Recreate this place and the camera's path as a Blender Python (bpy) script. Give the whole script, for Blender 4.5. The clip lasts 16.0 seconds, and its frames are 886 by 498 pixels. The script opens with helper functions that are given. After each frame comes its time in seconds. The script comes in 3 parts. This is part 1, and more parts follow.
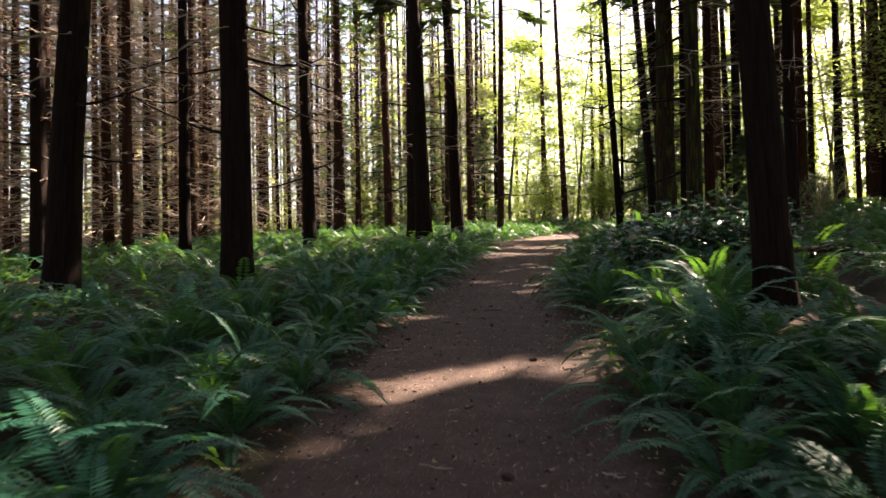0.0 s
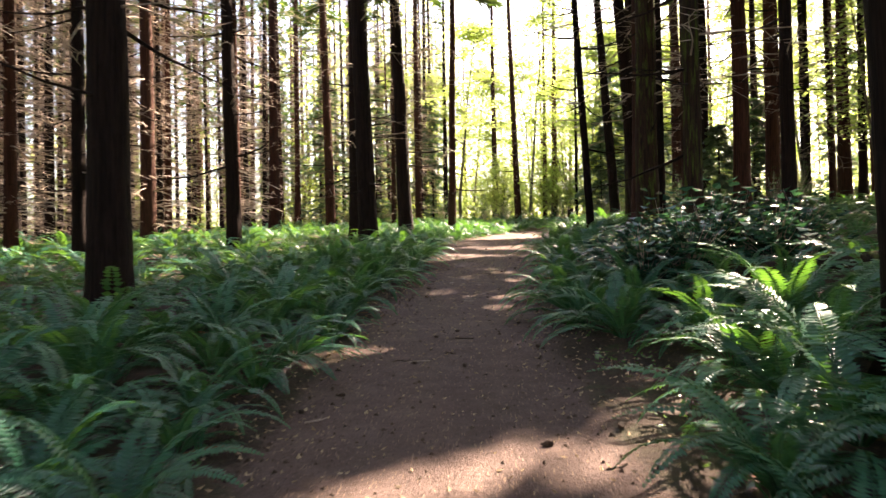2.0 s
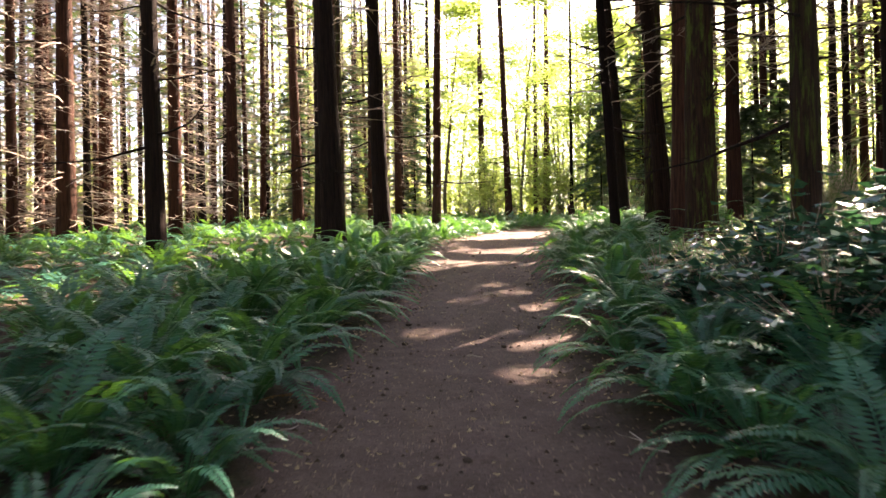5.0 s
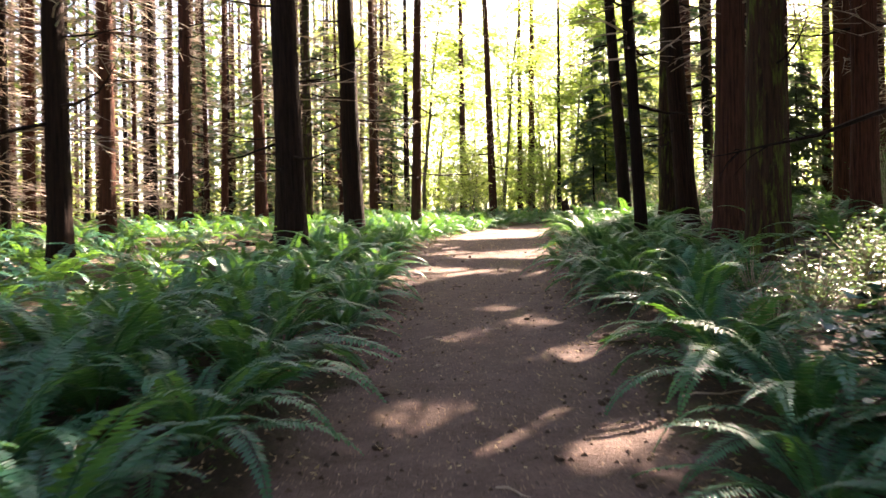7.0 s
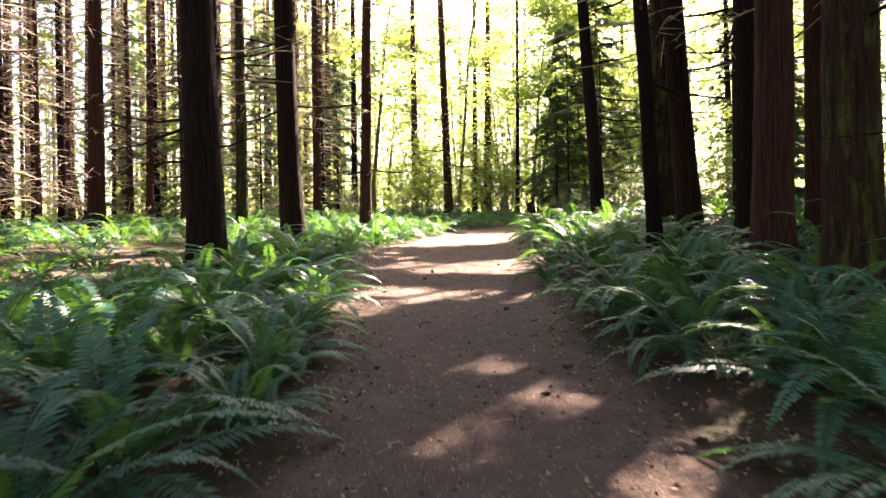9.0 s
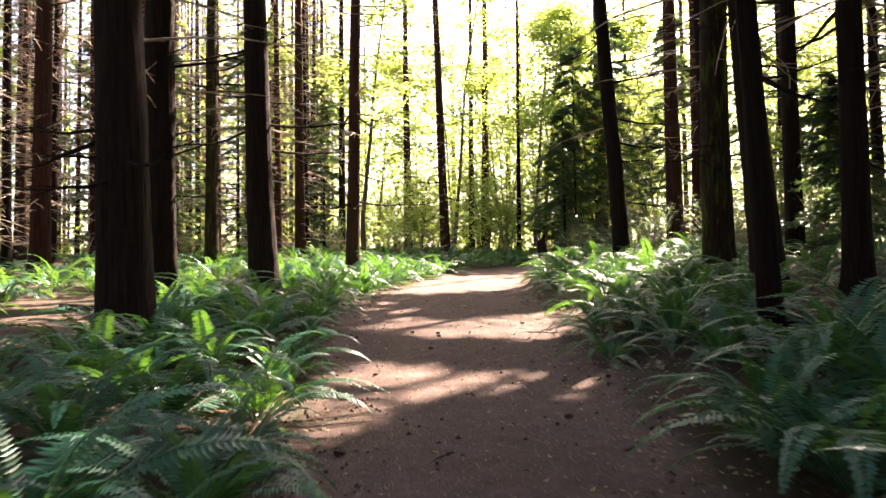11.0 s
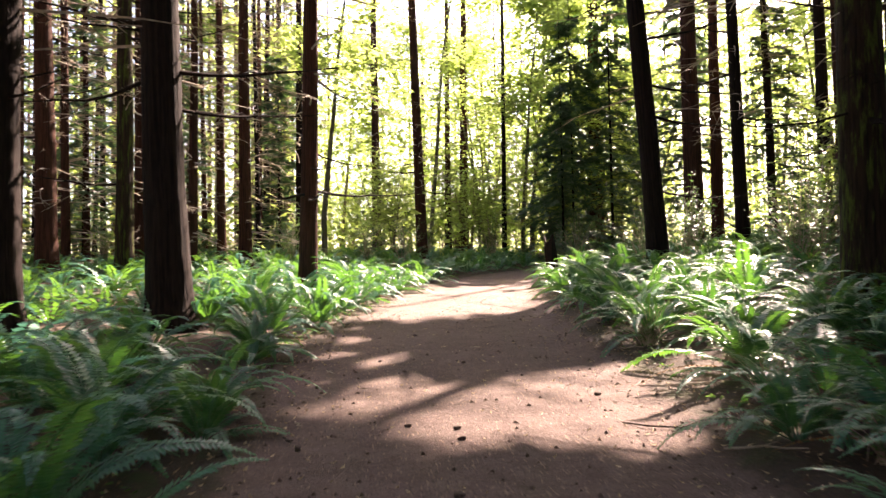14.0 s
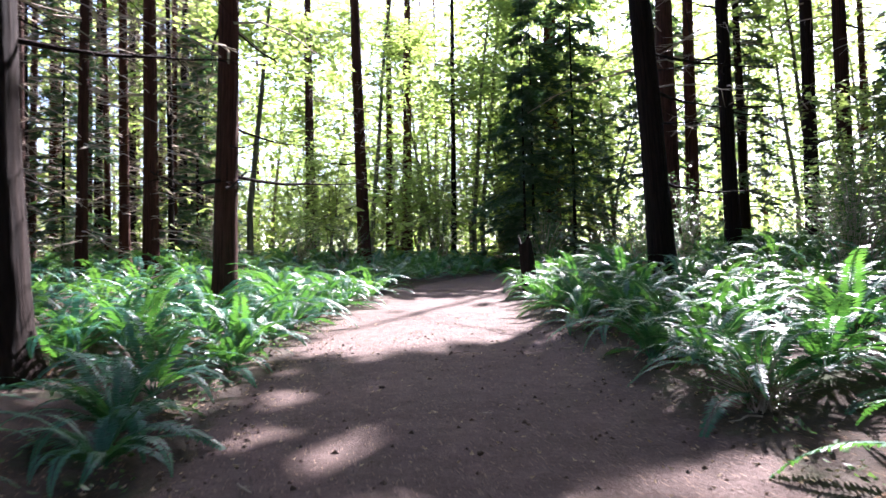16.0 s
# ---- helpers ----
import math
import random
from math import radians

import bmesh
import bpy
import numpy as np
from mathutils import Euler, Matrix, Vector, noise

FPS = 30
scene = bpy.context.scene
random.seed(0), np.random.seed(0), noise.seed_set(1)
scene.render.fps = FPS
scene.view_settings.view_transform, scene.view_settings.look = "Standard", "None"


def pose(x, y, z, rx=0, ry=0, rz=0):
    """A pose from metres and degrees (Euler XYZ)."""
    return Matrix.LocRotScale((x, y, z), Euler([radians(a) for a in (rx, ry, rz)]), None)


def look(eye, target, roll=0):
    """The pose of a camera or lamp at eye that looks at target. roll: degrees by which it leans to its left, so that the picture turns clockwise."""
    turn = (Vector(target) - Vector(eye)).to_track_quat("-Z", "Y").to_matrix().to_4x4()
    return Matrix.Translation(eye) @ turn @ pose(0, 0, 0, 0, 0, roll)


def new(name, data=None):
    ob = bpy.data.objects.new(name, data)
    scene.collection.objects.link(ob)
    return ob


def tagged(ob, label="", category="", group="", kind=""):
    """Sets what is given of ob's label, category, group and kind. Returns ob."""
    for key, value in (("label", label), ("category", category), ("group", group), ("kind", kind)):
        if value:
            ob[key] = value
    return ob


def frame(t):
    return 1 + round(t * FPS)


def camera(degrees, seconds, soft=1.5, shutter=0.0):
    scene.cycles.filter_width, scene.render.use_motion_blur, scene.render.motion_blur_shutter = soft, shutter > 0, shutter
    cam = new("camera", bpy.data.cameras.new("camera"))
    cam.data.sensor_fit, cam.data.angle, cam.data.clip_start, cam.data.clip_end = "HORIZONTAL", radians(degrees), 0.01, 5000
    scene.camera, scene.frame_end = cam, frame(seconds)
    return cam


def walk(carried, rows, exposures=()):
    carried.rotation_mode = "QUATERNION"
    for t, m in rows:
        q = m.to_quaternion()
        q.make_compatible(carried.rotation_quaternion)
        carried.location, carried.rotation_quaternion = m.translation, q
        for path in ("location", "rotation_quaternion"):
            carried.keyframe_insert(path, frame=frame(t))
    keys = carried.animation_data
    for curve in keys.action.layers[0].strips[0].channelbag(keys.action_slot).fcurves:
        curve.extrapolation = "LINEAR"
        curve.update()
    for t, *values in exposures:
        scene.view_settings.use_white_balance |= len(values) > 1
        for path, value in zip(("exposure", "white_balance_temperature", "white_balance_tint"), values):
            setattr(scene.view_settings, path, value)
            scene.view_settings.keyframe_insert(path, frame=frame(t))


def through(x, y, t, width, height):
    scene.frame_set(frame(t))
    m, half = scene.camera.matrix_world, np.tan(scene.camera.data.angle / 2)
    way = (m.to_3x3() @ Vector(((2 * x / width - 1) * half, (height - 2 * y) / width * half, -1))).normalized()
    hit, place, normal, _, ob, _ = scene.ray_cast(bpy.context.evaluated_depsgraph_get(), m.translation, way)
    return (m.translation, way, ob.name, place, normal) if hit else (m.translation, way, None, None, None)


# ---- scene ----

# ---------------------------------------------------------------- camera
cam = camera(64.0, 16.0, soft=1.5, shutter=0.5)
PATH = [
    # seconds, x, y, z, yaw, pitch, roll
    (0.0, 0.0, 0.0, 1.45, 6.25, 1.09, 1.08), (0.5, -0.13, 0.69, 1.472, 5.75, 1.0, 1.18),
    (1.0, -0.215, 1.36, 1.499, 5.74, 0.92, 1.24), (1.5, -0.295, 2.06, 1.534, 4.02, 0.93, 1.22),
    (2.0, -0.35, 2.76, 1.573, 1.83, 0.87, 1.14), (2.5, -0.41, 3.45, 1.612, 0.27, 0.85, 1.03),
    (3.0, -0.48, 4.13, 1.651, 0.29, 0.72, 1.04), (3.5, -0.515, 4.82, 1.698, 0.35, 0.64, 1.03),
    (4.3, -0.54, 5.93, 1.775, 0.45, 0.58, 1.05), (5.1, -0.54, 7.07, 1.86, 0.3, 0.48, 1.08),
    (6.0, -0.55, 8.4, 1.959, -0.13, 0.34, 1.07), (6.5, -0.62, 9.14, 2.006, -0.18, 0.22, 0.94),
    (7.0, -0.70, 9.91, 2.055, -1.6, 0.04, 0.91), (7.5, -0.725, 10.64, 2.104, -2.81, -0.27, 0.89),
    (8.0, -0.75, 11.34, 2.154, -4.54, -0.33, 0.84), (8.5, -0.75, 12.02, 2.21, -6.24, -0.28, 0.83),
    (9.0, -0.76, 12.74, 2.283, -5.78, -0.05, 0.86), (9.5, -0.775, 13.44, 2.363, -6.46, 1.46, 0.86),
    (10.0, -0.74, 14.21, 2.441, -6.13, 2.61, 0.84), (10.8, -0.715, 15.44, 2.535, -6.5, 2.75, 0.86),
    (11.6, -0.70, 16.68, 2.63, -6.95, 2.68, 0.92), (12.5, -0.68, 18.07, 2.737, -7.88, 2.63, 0.96),
    (13.0, -0.64, 18.82, 2.8, -7.9, 2.69, 0.99), (13.5, -0.62, 19.56, 2.861, -8.84, 2.68, 1.0),
    (14.0, -0.588, 20.29, 2.919, -9.4, 2.52, 1.03), (14.5, -0.55, 21.04, 2.973, -10.92, 2.55, 1.03),
    (15.0, -0.53, 21.81, 3.019, -11.59, 2.51, 1.05), (15.5, -0.53, 22.63, 3.066, -12.85, 2.46, 1.03),
    (16.0, -0.494, 23.382, 3.113, -14.87, 2.47, 1.1),
]
EXPOSURES = [(0.0, 2.4, 8000, 23), (0.5, 3.0, 8000, 23), (1.5, 3.25, 8000, 23), (3.5, 3.3, 8000, 24), (6.0, 3.55, 7900, 26), (8.0, 3.55, 7900, 27), (9.0, 3.5, 7900, 28),
             (10.0, 3.25, 7900, 28), (13.0, 3.1, 7800, 29), (14.5, 3.0, 7300, 28), (15.5, 2.9, 6200, 26), (16.0, 2.8, 5700, 26)]
walk(cam, [(t, pose(x, y, z, 90 + pitch, roll, yaw)) for t, x, y, z, yaw, pitch, roll in PATH], EXPOSURES)

# ---------------------------------------------------------------- daylight
SUN_AZ, SUN_EL = 40.0, 43.0  # degrees to the right of +y, and above the horizon
world = bpy.data.worlds.new("daylight")
scene.world = world
world.use_nodes = True
sky = world.node_tree.nodes.new("ShaderNodeTexSky")
sky.sky_type, sky.sun_disc = "NISHITA", False
sky.sun_elevation, sky.sun_rotation = radians(SUN_EL), radians(SUN_AZ)
sky.air_density, sky.dust_density, sky.ozone_density = 1.0, 2.0, 1.0
background = world.node_tree.nodes["Background"]
world.node_tree.links.new(sky.outputs["Color"], background.inputs["Color"])
background.inputs["Strength"].default_value = 0.085
sun = new("sun", bpy.data.lights.new("sun", "SUN"))
sun.data.energy, sun.data.angle, sun.data.color = 5.0, radians(0.53), (1.0, 0.93, 0.82)
toward_sun = Vector((math.sin(radians(SUN_AZ)) * math.cos(radians(SUN_EL)), math.cos(radians(SUN_AZ)) * math.cos(radians(SUN_EL)), math.sin(radians(SUN_EL))))
sun.matrix_world = look(toward_sun * 200, (0, 0, 0))

# ---------------------------------------------------------------- the lie of the land
CENTRE = [(-40, 1.0), (-10, 0.2), (0, -0.2), (4, -0.4), (8, -0.55), (12, -0.5), (15, -0.28), (17, -0.08), (21, 0.15), (24, 0.28), (27, 0.65),
          (29, 1.0), (31.7, 1.6), (34.5, 2.4), (37.2, 3.2), (39.5, 4.4), (42, 6.4), (45, 9.6), (48, 13.5), (52, 20)]
HALF = [(-40, 1.2), (14, 1.12), (18, 1.15), (21, 1.3), (24, 1.5), (27, 1.75), (30, 1.7), (34.5, 1.5), (38, 1.2), (60, 1.2)]


def along(table, y):
    ys, vs = zip(*table)
    return float(np.interp(y, ys, vs))


def trail(y):
    """The trail's centre and half its width."""
    return along(CENTRE, y), along(HALF, y)


def rise(d, slope, reach):
    """A bank that climbs with a slope and levels off past its reach."""
    return 0.0 if d <= 0 else slope * reach * (1 - math.exp(-d / reach))


def land(x, y):
    c, h = trail(min(y, 44))
    z = 0.077 * y - 0.04 if y < 60 else 4.58 + 0.03 * (y - 60)
    if y < -20:
        z = -1.58
    fade = max(0.0, min(1.0, (60 - y) / 16))
    z += fade * (rise(x - c - h * 0.8, 0.17, 7.0) + rise(c - h - x, 0.05, 6.0))
    off = max(0.0, abs(x - c) - h)
    soft = min(1.0, off / 1.0)
    z += soft * (0.09 * noise.noise((x * 0.45, y * 0.45, 3.1)) + 0.04 * noise.noise((x * 1.7, y * 1.7, 7.7)))
    z += (1 - soft) * (0.022 * noise.noise((x * 1.3, y * 0.9, 1.4)) - 0.03)
    return z


# ---------------------------------------------------------------- materials
def material(name, rough=0.8):
    mat = bpy.data.materials.new(name)
    mat.use_nodes = True
    tree = mat.node_tree
    shader = tree.nodes["Principled BSDF"]
    shader.inputs["Roughness"].default_value = rough
    return mat, tree, shader


def node(tree, kind, **sockets):
    n = tree.nodes.new(kind)
    for key, value in sockets.items():
        n.inputs[key.replace("_", " ")].default_value = value
    return n


def mapped(tree, scale, coords="Object"):
    tc, mp = tree.nodes.new("ShaderNodeTexCoord"), tree.nodes.new("ShaderNodeMapping")
    mp.inputs["Scale"].default_value = scale
    tree.links.new(tc.outputs[coords], mp.inputs["Vector"])
    return mp.outputs["Vector"]


def noise_tex(tree, scale, vector, detail=4.0, rough=0.6):
    n = node(tree, "ShaderNodeTexNoise", Scale=scale, Detail=detail, Roughness=rough)
    tree.links.new(vector, n.inputs["Vector"])
    return n.outputs["Fac"]


def ramp(tree, fac, stops):
    r = tree.nodes.new("ShaderNodeValToRGB")
    while len(r.color_ramp.elements) < len(stops):
        r.color_ramp.elements.new(0.5)
    for e, (at, colour) in zip(r.color_ramp.elements, stops):
        e.position, e.color = at, (*colour, 1)
    tree.links.new(fac, r.inputs["Fac"])
    return r.outputs["Color"]


def blend(tree, fac, a, b, how="MIX"):
    m = tree.nodes.new("ShaderNodeMix")
    m.data_type, m.blend_type = "RGBA", how
    for socket, value in ((m.inputs[0], fac), (m.inputs[6], a), (m.inputs[7], b)):
        if hasattr(value, "is_linked"):
            tree.links.new(value, socket)
        else:
            socket.default_value = value if isinstance(value, float) else (*value, 1)
    return m.outputs[2]


def bump(tree, shader, height, strength, distance):
    b = node(tree, "ShaderNodeBump", Strength=strength, Distance=distance)
    tree.links.new(height, b.inputs["Height"])
    tree.links.new(b.outputs["Normal"], shader.inputs["Normal"])


def soil_material(name, dark, mid, light, fleck, moss=None, verge=None):
    """Earth with needles lying every way; verge: colours of the untrodden litter and moss towards a trail's edge."""
    mat, tree, shader = material(name, 0.95)
    v = mapped(tree, (1, 1, 1))
    big, fine = noise_tex(tree, 0.9, v, 6, 0.65), noise_tex(tree, 34.0, v, 6, 0.72)
    patch = noise_tex(tree, 5.0, v, 5, 0.6)
    colour = ramp(tree, big, [(0.3, dark), (0.52, mid), (0.72, light)])
    colour = blend(tree, 0.55, colour, ramp(tree, patch, [(0.36, dark), (0.52, mid), (0.66, light)]))
    colour = blend(tree, 0.5, colour, ramp(tree, fine, [(0.3, tuple(c * 0.6 for c in dark)), (0.55, mid), (0.75, light)]))
    strewn = None
    for turn in (0.35, 1.5, 2.6):
        mp = tree.nodes.new("ShaderNodeMapping")
        mp.inputs["Rotation"].default_value, mp.inputs["Scale"].default_value = (0, 0, turn), (1.0, 0.14, 1.0)
        tree.links.new(v, mp.inputs["Vector"])
        needles = noise_tex(tree, 62.0, mp.outputs["Vector"], 1)
        mask = ramp(tree, needles, [(0.66, (0, 0, 0)), (0.72, (0.75, 0.75, 0.75))])
        colour = blend(tree, mask, colour, fleck if turn != 1.5 else tuple(c * 0.35 for c in mid))
        strewn = needles
    if moss:
        spread = ramp(tree, noise_tex(tree, 1.6, v, 6, 0.65), [(0.54, (0, 0, 0)), (0.64, (1, 1, 1))])
        colour = blend(tree, spread, colour, moss)
    if verge:
        worn = tree.nodes.new("ShaderNodeAttribute")
        worn.attribute_name = "worn"
        ragged = node(tree, "ShaderNodeMath")
        tree.links.new(worn.outputs["Fac"], ragged.inputs[0])
        tree.links.new(noise_tex(tree, 3.2, v, 7, 0.7), ragged.inputs[1])
        mask = ramp(tree, ragged.outputs[0], [(0.72, (1, 1, 1)), (1.0, (0, 0, 0))])
        litter_mix = blend(tree, ramp(tree, noise_tex(tree, 2.3, v, 6, 0.7), [(0.5, (0, 0, 0)), (0.6, (1, 1, 1))]), verge[0], verge[1])
        rough_mix = blend(tree, 0.65, litter_mix, ramp(tree, fine, [(0.35, (0.012, 0.008, 0.005)), (0.6, verge[0]), (0.75, (0.2, 0.12, 0.065))]))
        colour = blend(tree, mask, colour, rough_mix)
    tree.links.new(colour, shader.inputs["Base Color"])
    both = node(tree, "ShaderNodeMath")
    tree.links.new(fine, both.inputs[0])
    tree.links.new(patch, both.inputs[1])
    bump(tree, shader, both.outputs[0], 1.0, 0.02)
    return mat


def bark_material(name, deep, plate, moss=0.0):
    mat, tree, shader = material(name, 0.95)
    shader.inputs["Specular IOR Level"].default_value = 0.15
    v = mapped(tree, (14, 14, 1.1))
    furrow = noise_tex(tree, 1.0, v, 6, 0.62)
    scale_v = noise_tex(tree, 9.0, mapped(tree, (1, 1, 0.6)), 5)
    colour = ramp(tree, furrow, [(0.36, deep), (0.56, plate), (0.75, tuple(min(1, c * 1.5) for c in plate))])
    colour = blend(tree, 0.35, colour, ramp(tree, scale_v, [(0.3, deep), (0.7, plate)]))
    info = tree.nodes.new("ShaderNodeObjectInfo")
    tint = ramp(tree, info.outputs["Random"], [(0.0, (0.72, 0.7, 0.72)), (0.5, (1, 1, 1)), (1.0, (1.25, 1.08, 0.98))])
    colour = blend(tree, 1.0, colour, tint, "MULTIPLY")
    if moss:
        cover = noise_tex(tree, 5.0, mapped(tree, (1, 1, 0.35)), 6, 0.7)
        mask = ramp(tree, cover, [(0.62 - moss * 0.3, (0, 0, 0)), (0.75 - moss * 0.3, (1, 1, 1))])
        green = ramp(tree, noise_tex(tree, 40.0, v, 3), [(0.3, (0.035, 0.055, 0.012)), (0.7, (0.11, 0.145, 0.028))])
        colour = blend(tree, mask, colour, green)
    tree.links.new(colour, shader.inputs["Base Color"])
    bump(tree, shader, furrow, 1.0, 0.035)
    return mat


def leaf_material(name, dark, light, rough, clear, sheen=0.5, island=False, through=(1.75, 1.85, 0.85)):
    """A leaf that lets some of the light through."""
    mat, tree, shader = material(name, rough)
    if island:
        rnd = tree.nodes.new("ShaderNodeNewGeometry").outputs["Random Per Island"]
    else:
        rnd = tree.nodes.new("ShaderNodeObjectInfo").outputs["Random"]
    colour = ramp(tree, rnd, [(0.0, dark), (1.0, light)])
    mottled = noise_tex(tree, 6.0, mapped(tree, (1, 1, 1)), 3)
    colour = blend(tree, 0.6, colour, ramp(tree, mottled, [(0.35, dark), (0.68, light)]))
    tree.links.new(colour, shader.inputs["Base Color"])
    shader.inputs["Specular IOR Level"].default_value = sheen
    glow = tree.nodes.new("ShaderNodeBsdfTranslucent")
    tree.links.new(blend(tree, 1.0, colour, through, "MULTIPLY"), glow.inputs["Color"])
    mixed = node(tree, "ShaderNodeMixShader", Fac=clear)
    tree.links.new(shader.outputs[0], mixed.inputs[1])
    tree.links.new(glow.outputs[0], mixed.inputs[2])
    tree.links.new(mixed.outputs[0], tree.nodes["Material Output"].inputs["Surface"])
    return mat


def wood_material(name, dark, light, rough=0.9):
    mat, tree, shader = material(name, rough)
    grain = noise_tex(tree, 7.0, mapped(tree, (1, 1, 1)), 4)
    tree.links.new(ramp(tree, grain, [(0.3, dark), (0.7, light)]), shader.inputs["Base Color"])
    bump(tree, shader, grain, 0.5, 0.006)
    return mat


PATH_SOIL = soil_material("trodden_soil", (0.052, 0.031, 0.025), (0.12, 0.075, 0.061), (0.2, 0.132, 0.108), (0.26, 0.17, 0.12), verge=((0.06, 0.036, 0.022), (0.055, 0.07, 0.018)))
FLOOR_SOIL = soil_material("needle_litter", (0.02, 0.013, 0.008), (0.055, 0.033, 0.02), (0.1, 0.06, 0.036), (0.2, 0.12, 0.065), (0.04, 0.055, 0.015))
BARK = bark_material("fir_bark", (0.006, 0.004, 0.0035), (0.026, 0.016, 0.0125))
BARK_RED = bark_material("red_fir_bark", (0.018, 0.009, 0.007), (0.085, 0.038, 0.026))
BARK_MOSS = bark_material("mossy_fir_bark", (0.01, 0.007, 0.006), (0.042, 0.026, 0.018), 0.4)
STEM = bark_material("grey_green_stem_bark", (0.07, 0.065, 0.045), (0.2, 0.19, 0.13), 0.2)
TWIG = wood_material("dead_twig_wood", (0.22, 0.165, 0.125), (0.55, 0.45, 0.36))
NEEDLE = leaf_material("fir_needles", (0.025, 0.05, 0.02), (0.06, 0.10, 0.03), 0.6, 0.3, 0.4, True)
HEMLOCK = leaf_material("hemlock_needles", (0.03, 0.07, 0.045), (0.075, 0.135, 0.065), 0.45, 0.25, 0.6, True)
MAPLE = leaf_material("maple_leaf", (0.13, 0.175, 0.055), (0.32, 0.355, 0.15), 0.45, 0.7, 0.4, True, (1.7, 1.85, 1.2))
FERN = leaf_material("fern_frond", (0.008, 0.075, 0.052), (0.03, 0.175, 0.108), 0.4, 0.34, 0.5, through=(5.6, 2.3, 0.4))
FERN_FAR = leaf_material("fern_frond_thicket", (0.01, 0.077, 0.052), (0.036, 0.18, 0.108), 0.4, 0.34, 0.5, True, (5.4, 2.3, 0.4))
DEAD_FERN = leaf_material("withered_fern_frond", (0.10, 0.05, 0.025), (0.2, 0.11, 0.05), 0.8, 0.25, 0.2)
SALAL = leaf_material("leathery_leaf", (0.016, 0.065, 0.045), (0.045, 0.13, 0.095), 0.26, 0.2, 0.9, True)
SHRUB = leaf_material("small_leaf", (0.06, 0.12, 0.055), (0.14, 0.22, 0.1), 0.26, 0.3, 1.0, True)
DRY_LEAF = wood_material("dry_leaf", (0.22, 0.14, 0.07), (0.5, 0.38, 0.24))
CONE = wood_material("cone_scale", (0.03, 0.02, 0.014), (0.09, 0.055, 0.035))


# ---------------------------------------------------------------- mesh helpers
class Shape:
    """Gathers vertices and faces for one mesh."""

    def __init__(self):
        self.verts, self.faces = [], []

    def tube(self, line, radii, sides):
        first = len(self.verts)
        for k, p in enumerate(line):
            d = (line[min(k + 1, len(line) - 1)] - line[max(k - 1, 0)]).normalized()
            a = d.cross(Vector((0.31, 0.2, 0.93) if abs(d.z) < 0.9 else (1, 0, 0))).normalized()
            b = d.cross(a)
            for s in range(sides):
                t = math.tau * s / sides
                self.verts.append(p + (a * math.cos(t) + b * math.sin(t)) * radii[k])
        for k in range(len(line) - 1):
            for s in range(sides):
                i, j = first + k * sides + s, first + k * sides + (s + 1) % sides
                self.faces.append((i, j, j + sides, i + sides))
        self.faces.append(tuple(first + (len(line) - 1) * sides + s for s in range(sides)))

    def leaf(self, base, tip_dir, side_dir, length, width, fold=0.0):
        """A pointed leaf of two halves along its midrib."""
        i = len(self.verts)
        up = tip_dir.cross(side_dir).normalized()
        mid = base + tip_dir * length * 0.45
        self.verts += [base, mid + side_dir * width / 2 + up * fold, base + tip_dir * length - up * fold, mid - side_dir * width / 2 + up * fold]
        self.faces += [(i, i + 1, i + 2), (i, i + 2, i + 3)]

    def mesh(self, name, mat, smooth=False):
        me = bpy.data.meshes.new(name)
        me.from_pydata([tuple(v) for v in self.verts], [], self.faces)
        me.materials.append(mat)
        if smooth:
            me.polygons.foreach_set("use_smooth", [True] * len(me.polygons))
        me.update()
        return me


def part(name, mesh, parent, m=None, label=""):
    ob = new(name, mesh)
    ob.parent = parent
    if m is not None:
        ob.matrix_local = m
    if label:
        ob["label"] = label
    return ob


def scaled(x, y, z):
    return Matrix.Diagonal((x, y, z, 1))


# ---------------------------------------------------------------- ground and trail
def steps(*spans):
    out = []
    for a, b, n in spans:
        out += list(np.linspace(a, b, n, endpoint=False))
    return out + [spans[-1][1]]


def ground_sheet():
    xs = steps((-900, -60, 14), (-60, -10, 50), (-10, 10, 100), (10, 60, 50), (60, 900, 14))
    ys = steps((-900, -30, 14), (-30, 0, 30), (0, 45, 190), (45, 110, 65), (110, 900, 14))
    shape = Shape()
    for y in ys:
        for x in xs:
            shape.verts.append(Vector((x, y, land(max(-60, min(60, x)), max(-30, min(110, y))))))
    n = len(xs)
    for j in range(len(ys) - 1):
        for i in range(n - 1):
            a = j * n + i
            shape.faces.append((a, a + 1, a + n + 1, a + n))
    ob = new("ground", shape.mesh("ground", FLOOR_SOIL, True))
    return tagged(ob, "brown forest floor of needle litter, moss and soil", "ground", kind="structure")


